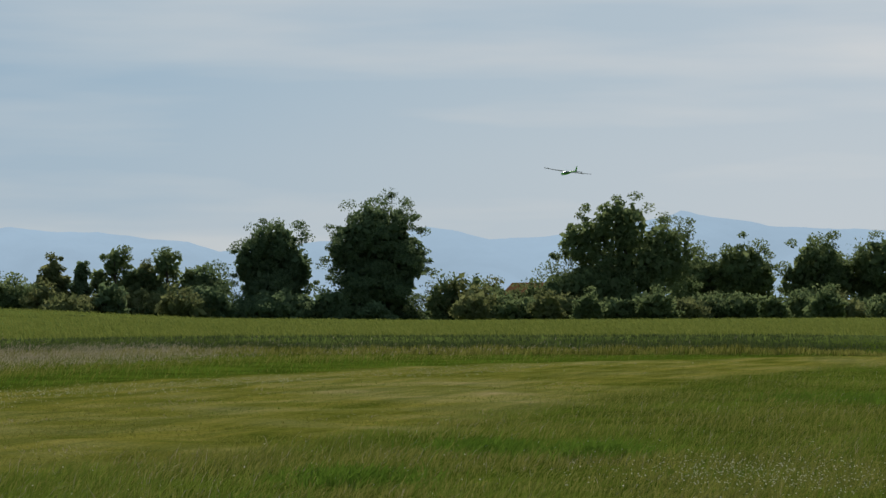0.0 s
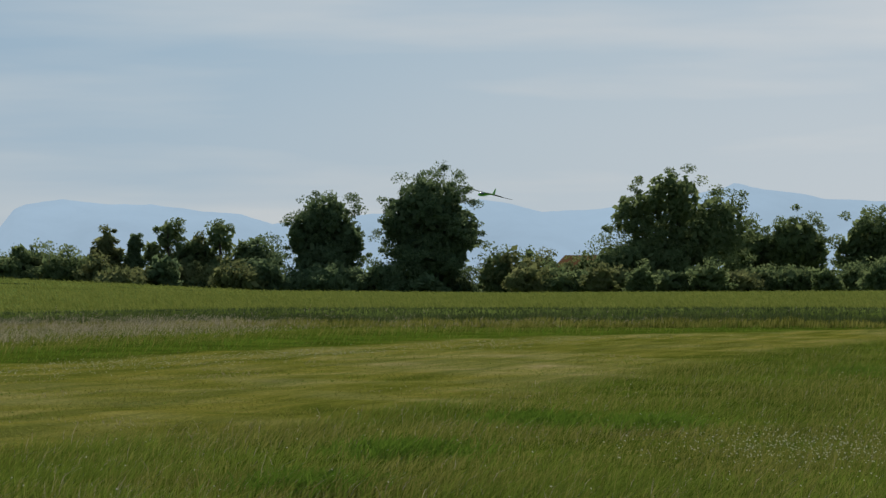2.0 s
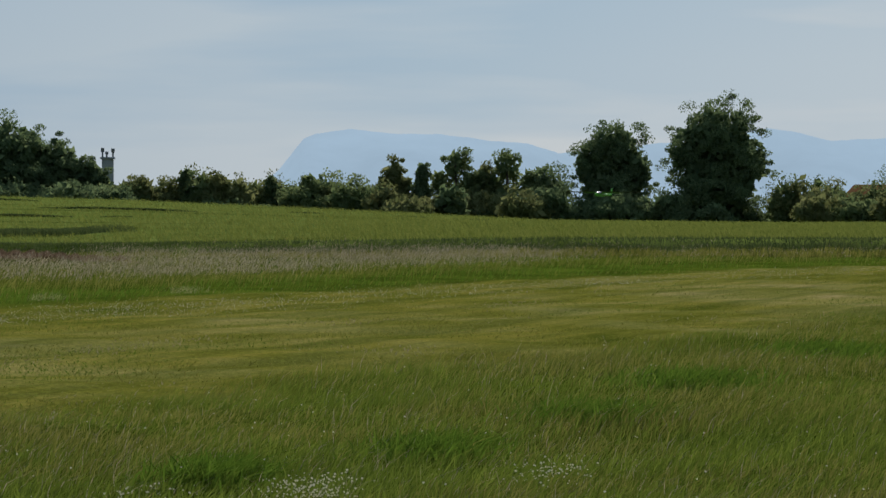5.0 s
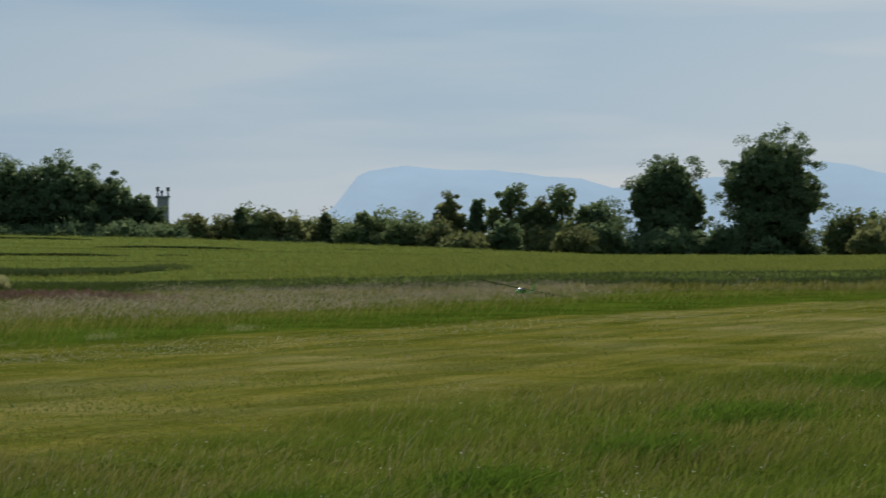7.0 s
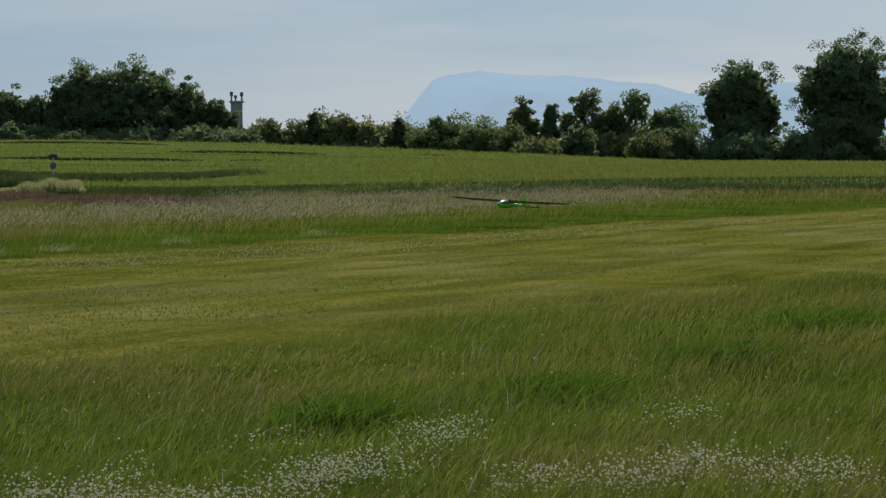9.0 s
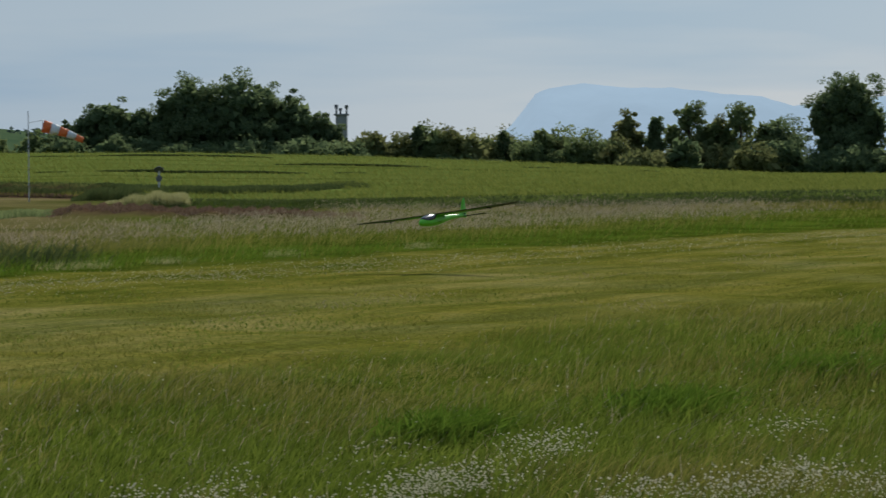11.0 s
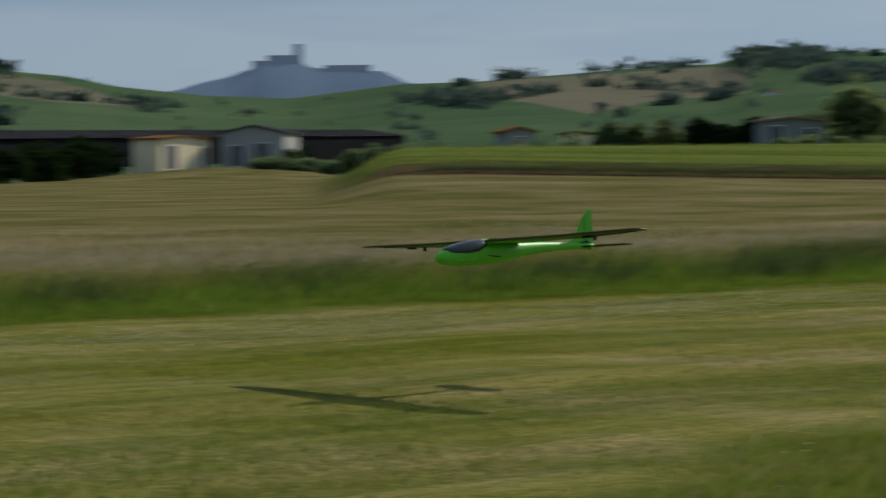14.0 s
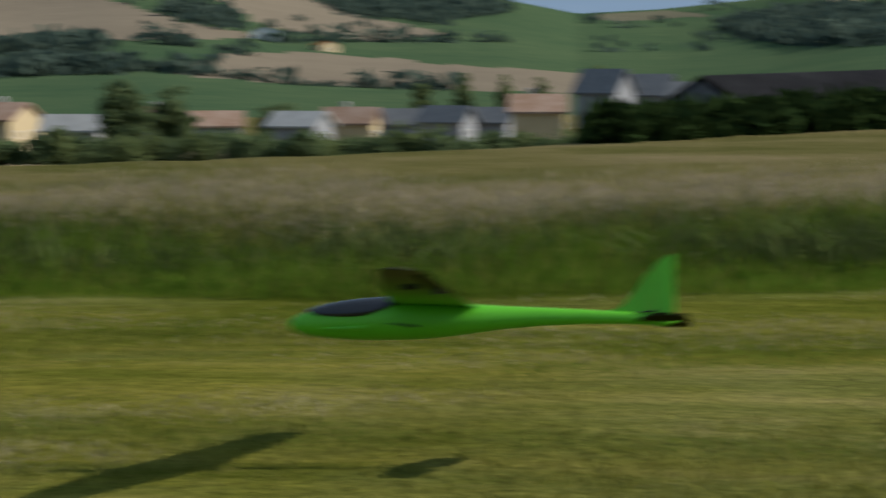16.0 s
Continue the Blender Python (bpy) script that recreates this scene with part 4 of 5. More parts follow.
for i, (az, el, hw) in enumerate([(-5.76, 1.38, 0.75), (-7.2, 1.45, 0.8), (-8.4, 1.5, 0.9), (-9.8, 1.5, 0.9), (-4.9, 1.1, 0.6)]):
    tree(az, R_T + 10, el, hw, M_LEAF_MID, "green broadleaf tree in a row along the field", n=11000, leaf=0.095, seed=10 + i, clumps=100, spread=0.14)
for i, (az, el, hw, sh, mt) in enumerate([(6.95, 0.95, 0.2, COLUMN, M_LEAF_DARK), (7.5, 1.05, 0.42, SPARSE, M_LEAF_PALE), (6.3, 1.28, 0.62, SPARSE, M_LEAF_MID), (5.3, 1.25, 0.78, SPARSE, M_LEAF_MID), (5.75, 0.95, 0.5, SPARSE, M_LEAF_PALE),
                                          (4.55, 0.95, 0.5, TALL, M_LEAF_DARK), (11.5, 0.8, 0.18, COLUMN, M_LEAF_DARK), (11.2, 0.7, 0.16, COLUMN, M_LEAF_DARK),
                                          (9.88, 0.66, 0.16, COLUMN, M_LEAF_DARK), (9.2, 0.6, 0.18, COLUMN, M_LEAF_DARK)]):
    tree(az, R_T, el, hw, mt, "slender young green tree in the field hedge", n=5200 if sh is not COLUMN else 4600, seed=20 + i, shape=sh, clumps=45, spread=0.2, leaf=0.085)
for i, (az, el, hw) in enumerate([(14.9, 1.88, 1.05), (15.9, 1.78, 0.8), (14.0, 1.42, 0.7), (17.45, 1.32, 0.78), (16.7, 1.15, 0.7), (13.4, 1.0, 0.5), (18.2, 0.9, 0.5), (15.3, 1.3, 1.0)]):
    tree(az, R_T, el, hw, M_LEAF_DARK, "dense dark green broadleaf tree in a copse", n=15000, leaf=0.095, seed=40 + i, shape=TALL, clumps=130, spread=0.125, group="copse beyond the wheat")


def bush_row(az0, az1, step, el0, el1, r, mats, label, seed, hw=0.42, n=1700, leaf=0.1):
    g = random.Random(seed)
    a, i = az0, 0
    while a < az1:
        tree(a, r + g.uniform(-4, 4), g.uniform(el0, el1), hw * g.uniform(0.7, 1.3), g.choice(mats), label, name="bush", n=n, leaf=leaf, seed=seed * 100 + i, clumps=26,
             spread=0.24, trunk=False, shape=[(0, 0.5, 0.9, 0.45), (0.4, 0.3, 0.7, 0.3), (-0.4, 0.35, 0.7, 0.3)])
        a += step * g.uniform(0.7, 1.3)
        i += 1


bush_row(-9.5, -0.2, 0.42, 0.2, 0.45, R_T - 12, [M_LEAF_PALE, M_LEAF_MID], "pale green flowering bush in the field hedge", 3)
bush_row(-2.4, 0.3, 0.4, 0.5, 0.85, R_T, [M_LEAF_MID, M_LEAF_PALE], "green bush in the field hedge", 4)
bush_row(2.2, 5.0, 0.4, 0.25, 0.55, R_T - 6, [M_LEAF_DARK], "dark green bush under the trees", 5)
bush_row(4.8, 8.2, 0.35, 0.3, 0.6, R_T - 6, [M_LEAF_MID, M_LEAF_DARK, M_LEAF_PALE], "green bush in the field hedge", 6)
bush_row(8.0, 13.4, 0.3, 0.5, 0.88, R_T, [M_LEAF_MID, M_LEAF_PALE], "green bush in the field hedge", 7)
bush_row(-9.5, 13.4, 0.5, -0.05, 0.2, R_T - 2, [M_LEAF_DARK], "dark green undergrowth at the foot of the hedge", 8, hw=0.5)
bush_row(12.8, 18.6, 0.45, 0.35, 0.65, R_T - 4, [M_LEAF_DARK], "dark green undergrowth at the foot of the copse", 9, hw=0.5)


# ---- the glider ----
def loft(bm, rings, close=True):
    vs = [[bm.verts.new(p) for p in ring] for ring in rings]
    n = len(vs[0])
    for a, b in zip(vs[:-1], vs[1:]):
        for i in range(n):
            bm.faces.new((a[i], a[(i + 1) % n], b[(i + 1) % n], b[i]))
    if close:
        bm.faces.new(vs[0][::-1])
        bm.faces.new(vs[-1])
    bmesh.ops.recalc_face_normals(bm, faces=bm.faces)
    for f in bm.faces:
        f.smooth = True


FUSE_X = [0.502, 0.495, 0.475, 0.44, 0.38, 0.30, 0.20, 0.10, 0.0, -0.07, -0.15, -0.25, -0.38, -0.5, -0.58, -0.63, -0.665]
FUSE_T = [-0.042, -0.03, -0.018, -0.004, 0.008, 0.02, 0.03, 0.03, 0.024, 0.018, 0.014, 0.011, 0.006, 0.001, -0.002, -0.006, -0.014]
FUSE_B = [-0.05, -0.062, -0.072, -0.081, -0.088, -0.092, -0.092, -0.088, -0.078, -0.067, -0.056, -0.046, -0.039, -0.037, -0.039, -0.045, -0.03]
FUSE_W = [0.004, 0.016, 0.027, 0.038, 0.05, 0.058, 0.06, 0.058, 0.05, 0.042, 0.034, 0.027, 0.021, 0.017, 0.014, 0.011, 0.005]


def fuse_ring(x, grow=0.0, n=20):
    t, b, w = (np.interp(-x, [-v for v in FUSE_X], q) for q in (FUSE_T, FUSE_B, FUSE_W))
    c, h = (t + b) / 2, (t - b) / 2 + grow
    w = w + grow
    out = []
    for i in range(n):
        a = 2 * math.pi * i / n
        ca, sa = math.cos(a), math.sin(a)
        out.append((x, w * math.copysign(abs(ca) ** 0.85, ca), c + h * math.copysign(abs(sa) ** 0.9, sa)))
    return out


def foil(chord, thick, n=12):
    """A closed wing section: x forward from the trailing edge, z up; the first half is the upper side."""
    us = [0.5 - 0.5 * math.cos(math.pi * i / n) for i in range(n + 1)]
    yt = [5 * thick * (0.2969 * math.sqrt(u) - 0.126 * u - 0.3516 * u * u + 0.2843 * u ** 3 - 0.1036 * u ** 4) + 0.0005 for u in us]
    camber = [0.03 * 4 * u * (1 - u) for u in us]
    top = [(chord * (1 - u), chord * (c + t)) for u, t, c in zip(us, yt, camber)][::-1]
    bot = [(chord * (1 - u), chord * (c - t * 0.8)) for u, t, c in zip(us, yt, camber)][1:-1]
    return top, bot


def wing_mesh(side):
    # distance out, leading edge, chord, thickness, height of the trailing edge
    stations = [(0.03, 0.19, 0.262, 0.115, 0.008), (0.1, 0.19, 0.25, 0.11, 0.008), (0.45, 0.165, 0.205, 0.1, 0.014), (0.75, 0.135, 0.165, 0.1, 0.024),
                (0.9, 0.115, 0.14, 0.09, 0.03), (0.955, 0.1, 0.12, 0.085, 0.032), (0.972, 0.085, 0.095, 0.06, 0.033)]
    bm = bmesh.new()
    rings = []
    for yy, le, ch, th, zz in stations:
        top, bot = foil(ch, th)
        rings.append([(le - ch + px, side * yy, zz + pz + px * 0.06) for px, pz in top + bot])
    loft(bm, rings)
    bm.normal_update()
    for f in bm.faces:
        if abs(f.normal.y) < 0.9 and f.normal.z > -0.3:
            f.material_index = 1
    return bm


def build_glider():
    g = new("model_glider")
    g.empty_display_size = 0.3
    tagged(g, "bright green foam model glider with black canopy in low flight", "model aircraft")
    bm = bmesh.new()
    loft(bm, [fuse_ring(x) for x in FUSE_X])
    body = part("body", bm, M_GREENPAINT, g)
    # canopy: a glossy dark shell over the upper front
    bm = bmesh.new()
    cx = [0.445, 0.43, 0.40, 0.36, 0.31, 0.26, 0.21, 0.18, 0.172]
    rise = [0.0, 0.004, 0.007, 0.009, 0.01, 0.01, 0.008, 0.004, 0.0]
    low = [0.95, 0.55, 0.3, 0.18, 0.12, 0.15, 0.35, 0.6, 0.95]
    rings = []
    for x, rs, lo in zip(cx, rise, low):
        t, b, w = (np.interp(-x, [-v for v in FUSE_X], q) for q in (FUSE_T, FUSE_B, FUSE_W))
        c, h = (t + b) / 2, (t - b) / 2
        a0 = math.asin(lo)
        ring = []
        for i in range(13):
            a = a0 + (math.pi - 2 * a0) * i / 12
            ca, sa = math.cos(a), math.sin(a)
            ring.append((x, (w + 0.0025) * math.copysign(abs(ca) ** 0.85, ca), c + (h + 0.0025 + rs) * abs(sa) ** 0.9))
        ring += [(x, p[1] * 0.7, p[2] - 0.012) for p in ring[::-1][1:-1]]
        rings.append(ring)
    loft(bm, rings)
    part("canopy", bm, M_CANOPY, g, "glossy black canopy")
    for side, nm in ((1, "wing"), (-1, "wing")):
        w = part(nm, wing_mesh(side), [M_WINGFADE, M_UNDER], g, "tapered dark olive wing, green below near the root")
        bm = bmesh.new()
        rings = []
        for yy, te, zz in ((0.47, -0.0378, 0.0144), (0.6, -0.0345, 0.019), (0.75, -0.03, 0.024), (0.88, -0.0262, 0.0292)):
            rings.append([(te + 0.042, side * yy, zz + 0.0065), (te - 0.001, side * yy, zz + 0.001), (te - 0.001, side * yy, zz - 0.001), (te + 0.042, side * yy, zz - 0.0005)])
        loft(bm, rings)
        part("aileron", bm, M_UNDER, w)
        bm = bmesh.new()
        tube(bm, (0.06, side * 0.62, 0.012), (0.06, side * 0.62, 0.026), 0.024, 0.026, 14)
        part("servo_cover", bm, M_DARK, w, "black servo cover under the wing")
        bm = bmesh.new()
        box(bm, -0.025, -0.005, side * 0.6, side * 0.606, 0.0, 0.022, 0.001)
        part("control_horn", bm, M_DARK, w)
    # fin and rudder, built as thin profiles with rounded edges
    def slab(outline, half, axis):
        bm = bmesh.new()
        a = [bm.verts.new((px, half, pz) if axis == "y" else (px, pz, half)) for px, pz in outline]
        b = [bm.verts.new((px, -half, pz) if axis == "y" else (px, pz, -half)) for px, pz in outline]
        bm.faces.new(a)
        bm.faces.new(b[::-1])
        for i in range(len(a)):
            bm.faces.new((a[i], b[i], b[(i + 1) % len(a)], a[(i + 1) % len(a)]))
        bmesh.ops.recalc_face_normals(bm, faces=bm.faces)
        bmesh.ops.bevel(bm, geom=list(bm.edges), offset=half * 0.6, segments=2, affect="EDGES")
        return bm
    part("fin", slab([(-0.45, -0.004), (-0.5, 0.016), (-0.54, 0.06), (-0.575, 0.115), (-0.588, 0.128), (-0.588, -0.02)], 0.007, "y"), M_GREENPAINT, g)
    part("rudder", slab([(-0.5905, -0.018), (-0.5905, 0.13), (-0.61, 0.152), (-0.648, 0.176), (-0.655, 0.174), (-0.66, -0.006)], 0.006, "y"), M_GREENPAINT, g)
    for side in (1, -1):
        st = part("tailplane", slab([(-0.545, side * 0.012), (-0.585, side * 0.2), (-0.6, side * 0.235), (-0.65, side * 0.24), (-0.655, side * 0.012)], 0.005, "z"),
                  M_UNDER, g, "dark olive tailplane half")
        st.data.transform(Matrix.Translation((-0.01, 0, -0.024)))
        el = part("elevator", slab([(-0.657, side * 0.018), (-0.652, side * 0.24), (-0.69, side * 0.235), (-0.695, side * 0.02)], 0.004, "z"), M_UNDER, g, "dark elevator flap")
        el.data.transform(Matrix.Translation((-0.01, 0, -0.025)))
    # a long air scoop line on each flank
    for side in (1, -1):
        bm = bmesh.new()
        tube(bm, (0.395, side * 0.046, -0.062), (0.27, side * 0.0575, -0.06), 0.003, 0.009, 10)
        part("air_scoop", bm, M_GREENPAINT, g)
        bm = bmesh.new()
        tube(bm, (0.19, side * 0.0575, -0.044), (0.105, side * 0.056, -0.054), 0.002, 0.0035, 8)
        part("grip_slot", bm, M_DARK, g, "dark moulded grip slot")
        bm = bmesh.new()
        tube(bm, (-0.55, side * 0.012, -0.002), (-0.6, side * 0.012, 0.001), 0.003, 0.003, 6)
        box(bm, -0.603, -0.597, side * 0.004, side * 0.018, -0.006, 0.008)
        part("rudder_horn", bm, M_DARK, g, "black rudder horn and pushrod")
    return g


glider = build_glider()

# ---- windsock, sign, boxes ----
def windsock():
    r = 88.0
    x, y = polar(19.0, r)
    z0 = float(land(x, y)[0])
    th = tagged(holder("windsock", x, y, z0 - 0.1, 19.0), "orange and white striped windsock on a slim grey pole", "windsock")
    h = up(0.9, r) - z0 + 0.1
    bm = bmesh.new()
    tube(bm, (0, 0, 0), (0, 0, h + 0.3), 0.018, 0.012, 8)
    part("pole", bm, M_GALV, th)
    bm = bmesh.new()
    for i in range(12):
        a, b = 2 * math.pi * i / 12, 2 * math.pi * (i + 1) / 12
        tube(bm, (0.42, 0.17 * math.cos(a), h - 0.14 + 0.17 * math.sin(a)), (0.42, 0.17 * math.cos(b), h - 0.14 + 0.17 * math.sin(b)), 0.01, 0.01, 5)
    tube(bm, (0, 0, h - 0.05), (0.42, 0, h + 0.03), 0.006, 0.006, 5)
    part("hoop", bm, M_GALV, th)
    sleeve = [(0.42, 0.0, 0.19), (0.66, -0.07, 0.17), (0.9, -0.15, 0.145), (1.14, -0.23, 0.12), (1.38, -0.33, 0.1), (1.6, -0.43, 0.085)]
    for k, (a, b) in enumerate(zip(sleeve[:-1], sleeve[1:])):
        bm = bmesh.new()
        tube(bm, (a[0], 0, h - 0.14 + a[1]), (b[0], 0, h - 0.14 + b[1]), a[2], b[2], 14)
        for f in bm.faces:
            f.smooth = len(f.verts) == 4
        part("sleeve", bm, M_ORANGE if k % 2 == 0 else M_WHITE, th, "orange cloth ring" if k % 2 == 0 else "white cloth ring")


windsock()


def road_sign():
    r = 92.0
    x, y = polar(16.52, r)
    z0 = float(land(x, y)[0])
    th = tagged(holder("road_sign", x, y, z0, 16.5), "back of a round road sign on a grey post", "sign")
    h = up(0.06, r) - z0
    bm = bmesh.new()
    tube(bm, (0, 0, -0.1), (0, 0, h - 0.05), 0.03, 0.03)
    part("post", bm, M_GALV, th)
    bm = bmesh.new()
    tube(bm, (0, -0.05, h - 0.18), (0, -0.035, h - 0.16), 0.15, 0.15, 24)
    part("disc", bm, M_STEEL, th, "dark back of the round sign plate")
    bm = bmesh.new()
    tube(bm, (0, -0.05, h - 0.44), (0, -0.035, h - 0.44), 0.1, 0.1, 20)
    part("plate", bm, M_STEEL, th)


road_sign()


def utility_box(az, r, w, h, label):
    x, y = polar(az, r)
    z0 = float(land(x, y)[0])
    th = tagged(holder("utility_box", x, y, z0 - 0.05, az + 12), label, "utility box")
    bm = bmesh.new()
    box(bm, -w / 2, w / 2, -w * 0.4, w * 0.4, 0.08, h, 0.01)
    part("cabinet", bm, M_CONCRETE, th)
    bm = bmesh.new()
    box(bm, -w * 0.54, w * 0.54, -w * 0.44, w * 0.44, h + 0.002, h + 0.05, 0.01)
    part("lid", bm, M_WHITE, th)
    bm = bmesh.new()
    box(bm, -w * 0.56, w * 0.56, -w * 0.46, w * 0.46, 0, 0.078, 0.01)
    part("plinth", bm, M_CONCRETE, th)


utility_box(20.06, 78, 0.52, 0.42, "grey concrete utility box in the grass")
utility_box(20.87, 78, 0.2, 0.24, "small grey concrete marker post in the grass")


# ---- hedge and barns on the far side of the hay field ----
def hedge_line():
    az = np.arange(37.5, 87.6, 0.6)
    th = None
    for i, a in enumerate(az):
        r = float(np.interp(a, HEDGE_AZ, HEDGE_R))
        if 38.0 < a < 41.0:
            continue
        top = up(float(np.interp(a, [41, 45, 49.6, 57.4, 65.9, 70.6, 79, 84, 87.7], [0.55, 0.4, 0.24, 0.13, 0.0, -0.3, -0.43, -0.75, -0.95])), r)
        x, y = polar(a, r + 0.6)
        z0 = float(land(x, y)[0]) - 0.1
        h = top - z0
        wid = r * radians(0.45)
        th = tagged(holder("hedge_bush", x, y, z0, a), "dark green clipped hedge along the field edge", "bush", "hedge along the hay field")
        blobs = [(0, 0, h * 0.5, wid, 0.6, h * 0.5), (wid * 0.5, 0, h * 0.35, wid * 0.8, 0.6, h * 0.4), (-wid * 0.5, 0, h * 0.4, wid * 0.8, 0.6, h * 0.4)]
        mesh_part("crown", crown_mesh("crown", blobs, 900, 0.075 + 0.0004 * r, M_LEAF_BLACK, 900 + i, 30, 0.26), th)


hedge_line()


def long_barn(a0, r0, el0, a1, r1, el1, depth, label, drop=3.2):
    """A low long shed whose eaves run from one bearing to the other and follow the slope."""
    p0, p1 = Vector((*polar(a0, r0), up(el0, r0))), Vector((*polar(a1, r1), up(el1, r1)))
    d = (p1 - p0)
    flat = Vector((d.x, d.y, 0)).normalized()
    out = Vector((p0.x + p1.x, p0.y + p1.y, 0)).normalized()
    nrm = (out - flat * out.dot(flat)).normalized()
    th = tagged(holder("barn", p0.x, p0.y, 0), label, "barn")
    th.matrix_basis = Matrix.Translation((p0.x, p0.y, 0))
    o = Vector((p0.x, p0.y, 0))
    eave = 0.9

    def sheet(name, pts, mat, thick):
        bm = bmesh.new()
        f = bm.faces.new([bm.verts.new(p - o) for p in pts])
        bmesh.ops.solidify(bm, geom=[f], thickness=thick)
        bmesh.ops.recalc_face_normals(bm, faces=bm.faces)
        return part(name, bm, mat, th)
    e0, e1 = p0 - Vector((0, 0, eave)), p1 - Vector((0, 0, eave))
    r0v, r1v = p0 + nrm * depth * 0.5, p1 + nrm * depth * 0.5
    b0, b1 = e0 + nrm * depth, e1 + nrm * depth
    dn = Vector((0, 0, drop))
    sheet("roof", [e0 - nrm * 0.3, e1 - nrm * 0.3, r1v, r0v], M_DARKROOF, 0.08)
    sheet("roof", [r0v, r1v, b1 + nrm * 0.3, b0 + nrm * 0.3], M_DARKROOF, 0.08)
    for a, b in ((e0, e1), (b1, b0)):
        sheet("wall", [a - Vector((0, 0, 0.05)), b - Vector((0, 0, 0.05)), b - dn, a - dn], M_DARK, 0.12)
    for a, m, b in ((e0, r0v, b0), (b1, r1v, e1)):
        sheet("gable", [a, m - Vector((0, 0, 0.1)), b, b - dn, a - dn], M_PLASTER, 0.12)
    return th


long_barn(35.2, 420, 0.7, 46.2, 262, 0.8, 12, "long low grey poultry barn with dark sheet roof")
long_barn(49.0, 190, 0.62, 69.0, 78, 0.2, 6, "long low dark barn with sheet roof behind the hedge")
long_barn(69.2, 77, 0.17, 84.4, 53, -0.3, 3.2, "long low dark barn with sheet roof behind the hedge")


# ---- buildings ----
def opening(parent, name, w, h, depth, mat_frame, mat_pane, m):
    """A window or door: a frame of four bars and a pane set into it, fixed to a wall at the pose m."""
    bm = bmesh.new()
    t = 0.07
    for x0, x1, z0, z1 in ((-w / 2, w / 2, h - t, h), (-w / 2, w / 2, 0, t), (-w / 2, -w / 2 + t, t, h - t), (w / 2 - t, w / 2, t, h - t)):
        box(bm, x0, x1, -depth, 0.02, z0, z1)
    win = part(name, bm, mat_frame, parent)
    win.matrix_basis = m
    bm = bmesh.new()
    box(bm, -w / 2 + t, w / 2 - t, -depth * 0.4, 0.015, t, h - t)
    part("pane" if name == "window" else "panel", bm, mat_pane, win)
    return win


def house(az, r, width, length, eave, rise, turn, wall, roof, label, base=None, windows=(), side_windows=(), chimney=False, name="house", category="house", over=0.3):
    """A gabled house. Its front gable looks at the camera when turn is 0; turn swings it to its left."""
    x, y = polar(az, r)
    g = float(land(x, y)[0])
    z = g if base is None else base
    th = tagged(holder(name, x, y, z, az + turn), label, category)
    low = min(0.0, g - z) - 0.3
    w, d = width / 2, length
    bm = bmesh.new()
    prof = [(-w, low), (w, low), (w, eave), (0, eave + rise), (-w, eave)]
    a = [bm.verts.new((px, 0, pz)) for px, pz in prof]
    b = [bm.verts.new((px, d, pz)) for px, pz in prof]
    bm.faces.new(a)
    bm.faces.new(b[::-1])
    for i in range(5):
        if i not in (2, 3):
            bm.faces.new((a[i], b[i], b[(i + 1) % 5], a[(i + 1) % 5]))
    bm.faces.new((a[2], b[2], b[3], a[3]))
    bm.faces.new((a[3], b[3], b[4], a[4]))
    bmesh.ops.recalc_face_normals(bm, faces=bm.faces)
    part("wall", bm, wall, th)
    sl = rise / w
    for s in (1, -1):
        bm = bmesh.new()
        o = over
        pts = [(s * (w + o), eave - o * sl), (0, eave + rise), (0, eave + rise + 0.16), (s * (w + o), eave - o * sl + 0.16)]
        f0 = [bm.verts.new((px, -o, pz + 0.02)) for px, pz in pts]
        f1 = [bm.verts.new((px, d + o, pz + 0.02)) for px, pz in pts]
        bm.faces.new(f0)
        bm.faces.new(f1[::-1])
        for i in range(4):
            bm.faces.new((f0[i], f1[i], f1[(i + 1) % 4], f0[(i + 1) % 4]))
        bmesh.ops.recalc_face_normals(bm, faces=bm.faces)
        rf = part("roof", bm, roof, th)
        if chimney and s == 1:
            bm = bmesh.new()
            box(bm, 0.3 * w, 0.3 * w + 0.45, d * 0.6, d * 0.6 + 0.45, eave + rise * 0.5, eave + rise + 0.6, 0.02)
            part("chimney", bm, M_CONCRETE, rf)
    for wx, wz, ww, wh, kind in windows:
        opening(th, kind, ww, wh, 0.06, M_WHITE, M_GLASS if kind == "window" else M_STEEL, pose(wx, -0.004, wz))
    for wy, wz, ww, wh, kind in side_windows:
        opening(th, kind, ww, wh, 0.06, M_WHITE, M_GLASS if kind == "window" else M_STEEL, pose(w + 0.004, wy, wz, 0, 0, 90))
    return th


M_RUST = plain("sheet_rust", (0.22, 0.12, 0.07), (0.4, 0.3, 0.24), 0.8, 0.8)
M_PINK = plain("plaster_pink", (0.42, 0.2, 0.15), (0.52, 0.27, 0.2), 0.8, 0.9)
M_SANDWALL = plain("plaster_sand", (0.42, 0.33, 0.2), (0.55, 0.44, 0.28), 0.6, 0.9)
# farmhouse beyond the wheat
house(24.5, 203, 4.6, 6.5, 1.85, 1.0, -28, M_PLASTER, M_TILE, "grey rendered farmhouse with orange-brown tiled roof", base=up(0.18, 203), chimney=False,
      windows=((-1.3, 0.2, 0.75, 1.5, "door"), (1.4, 0.5, 0.6, 1.2, "window")), side_windows=((1.4, 0.4, 0.6, 1.1, "window"), (4.0, 0.1, 0.9, 1.5, "door")))
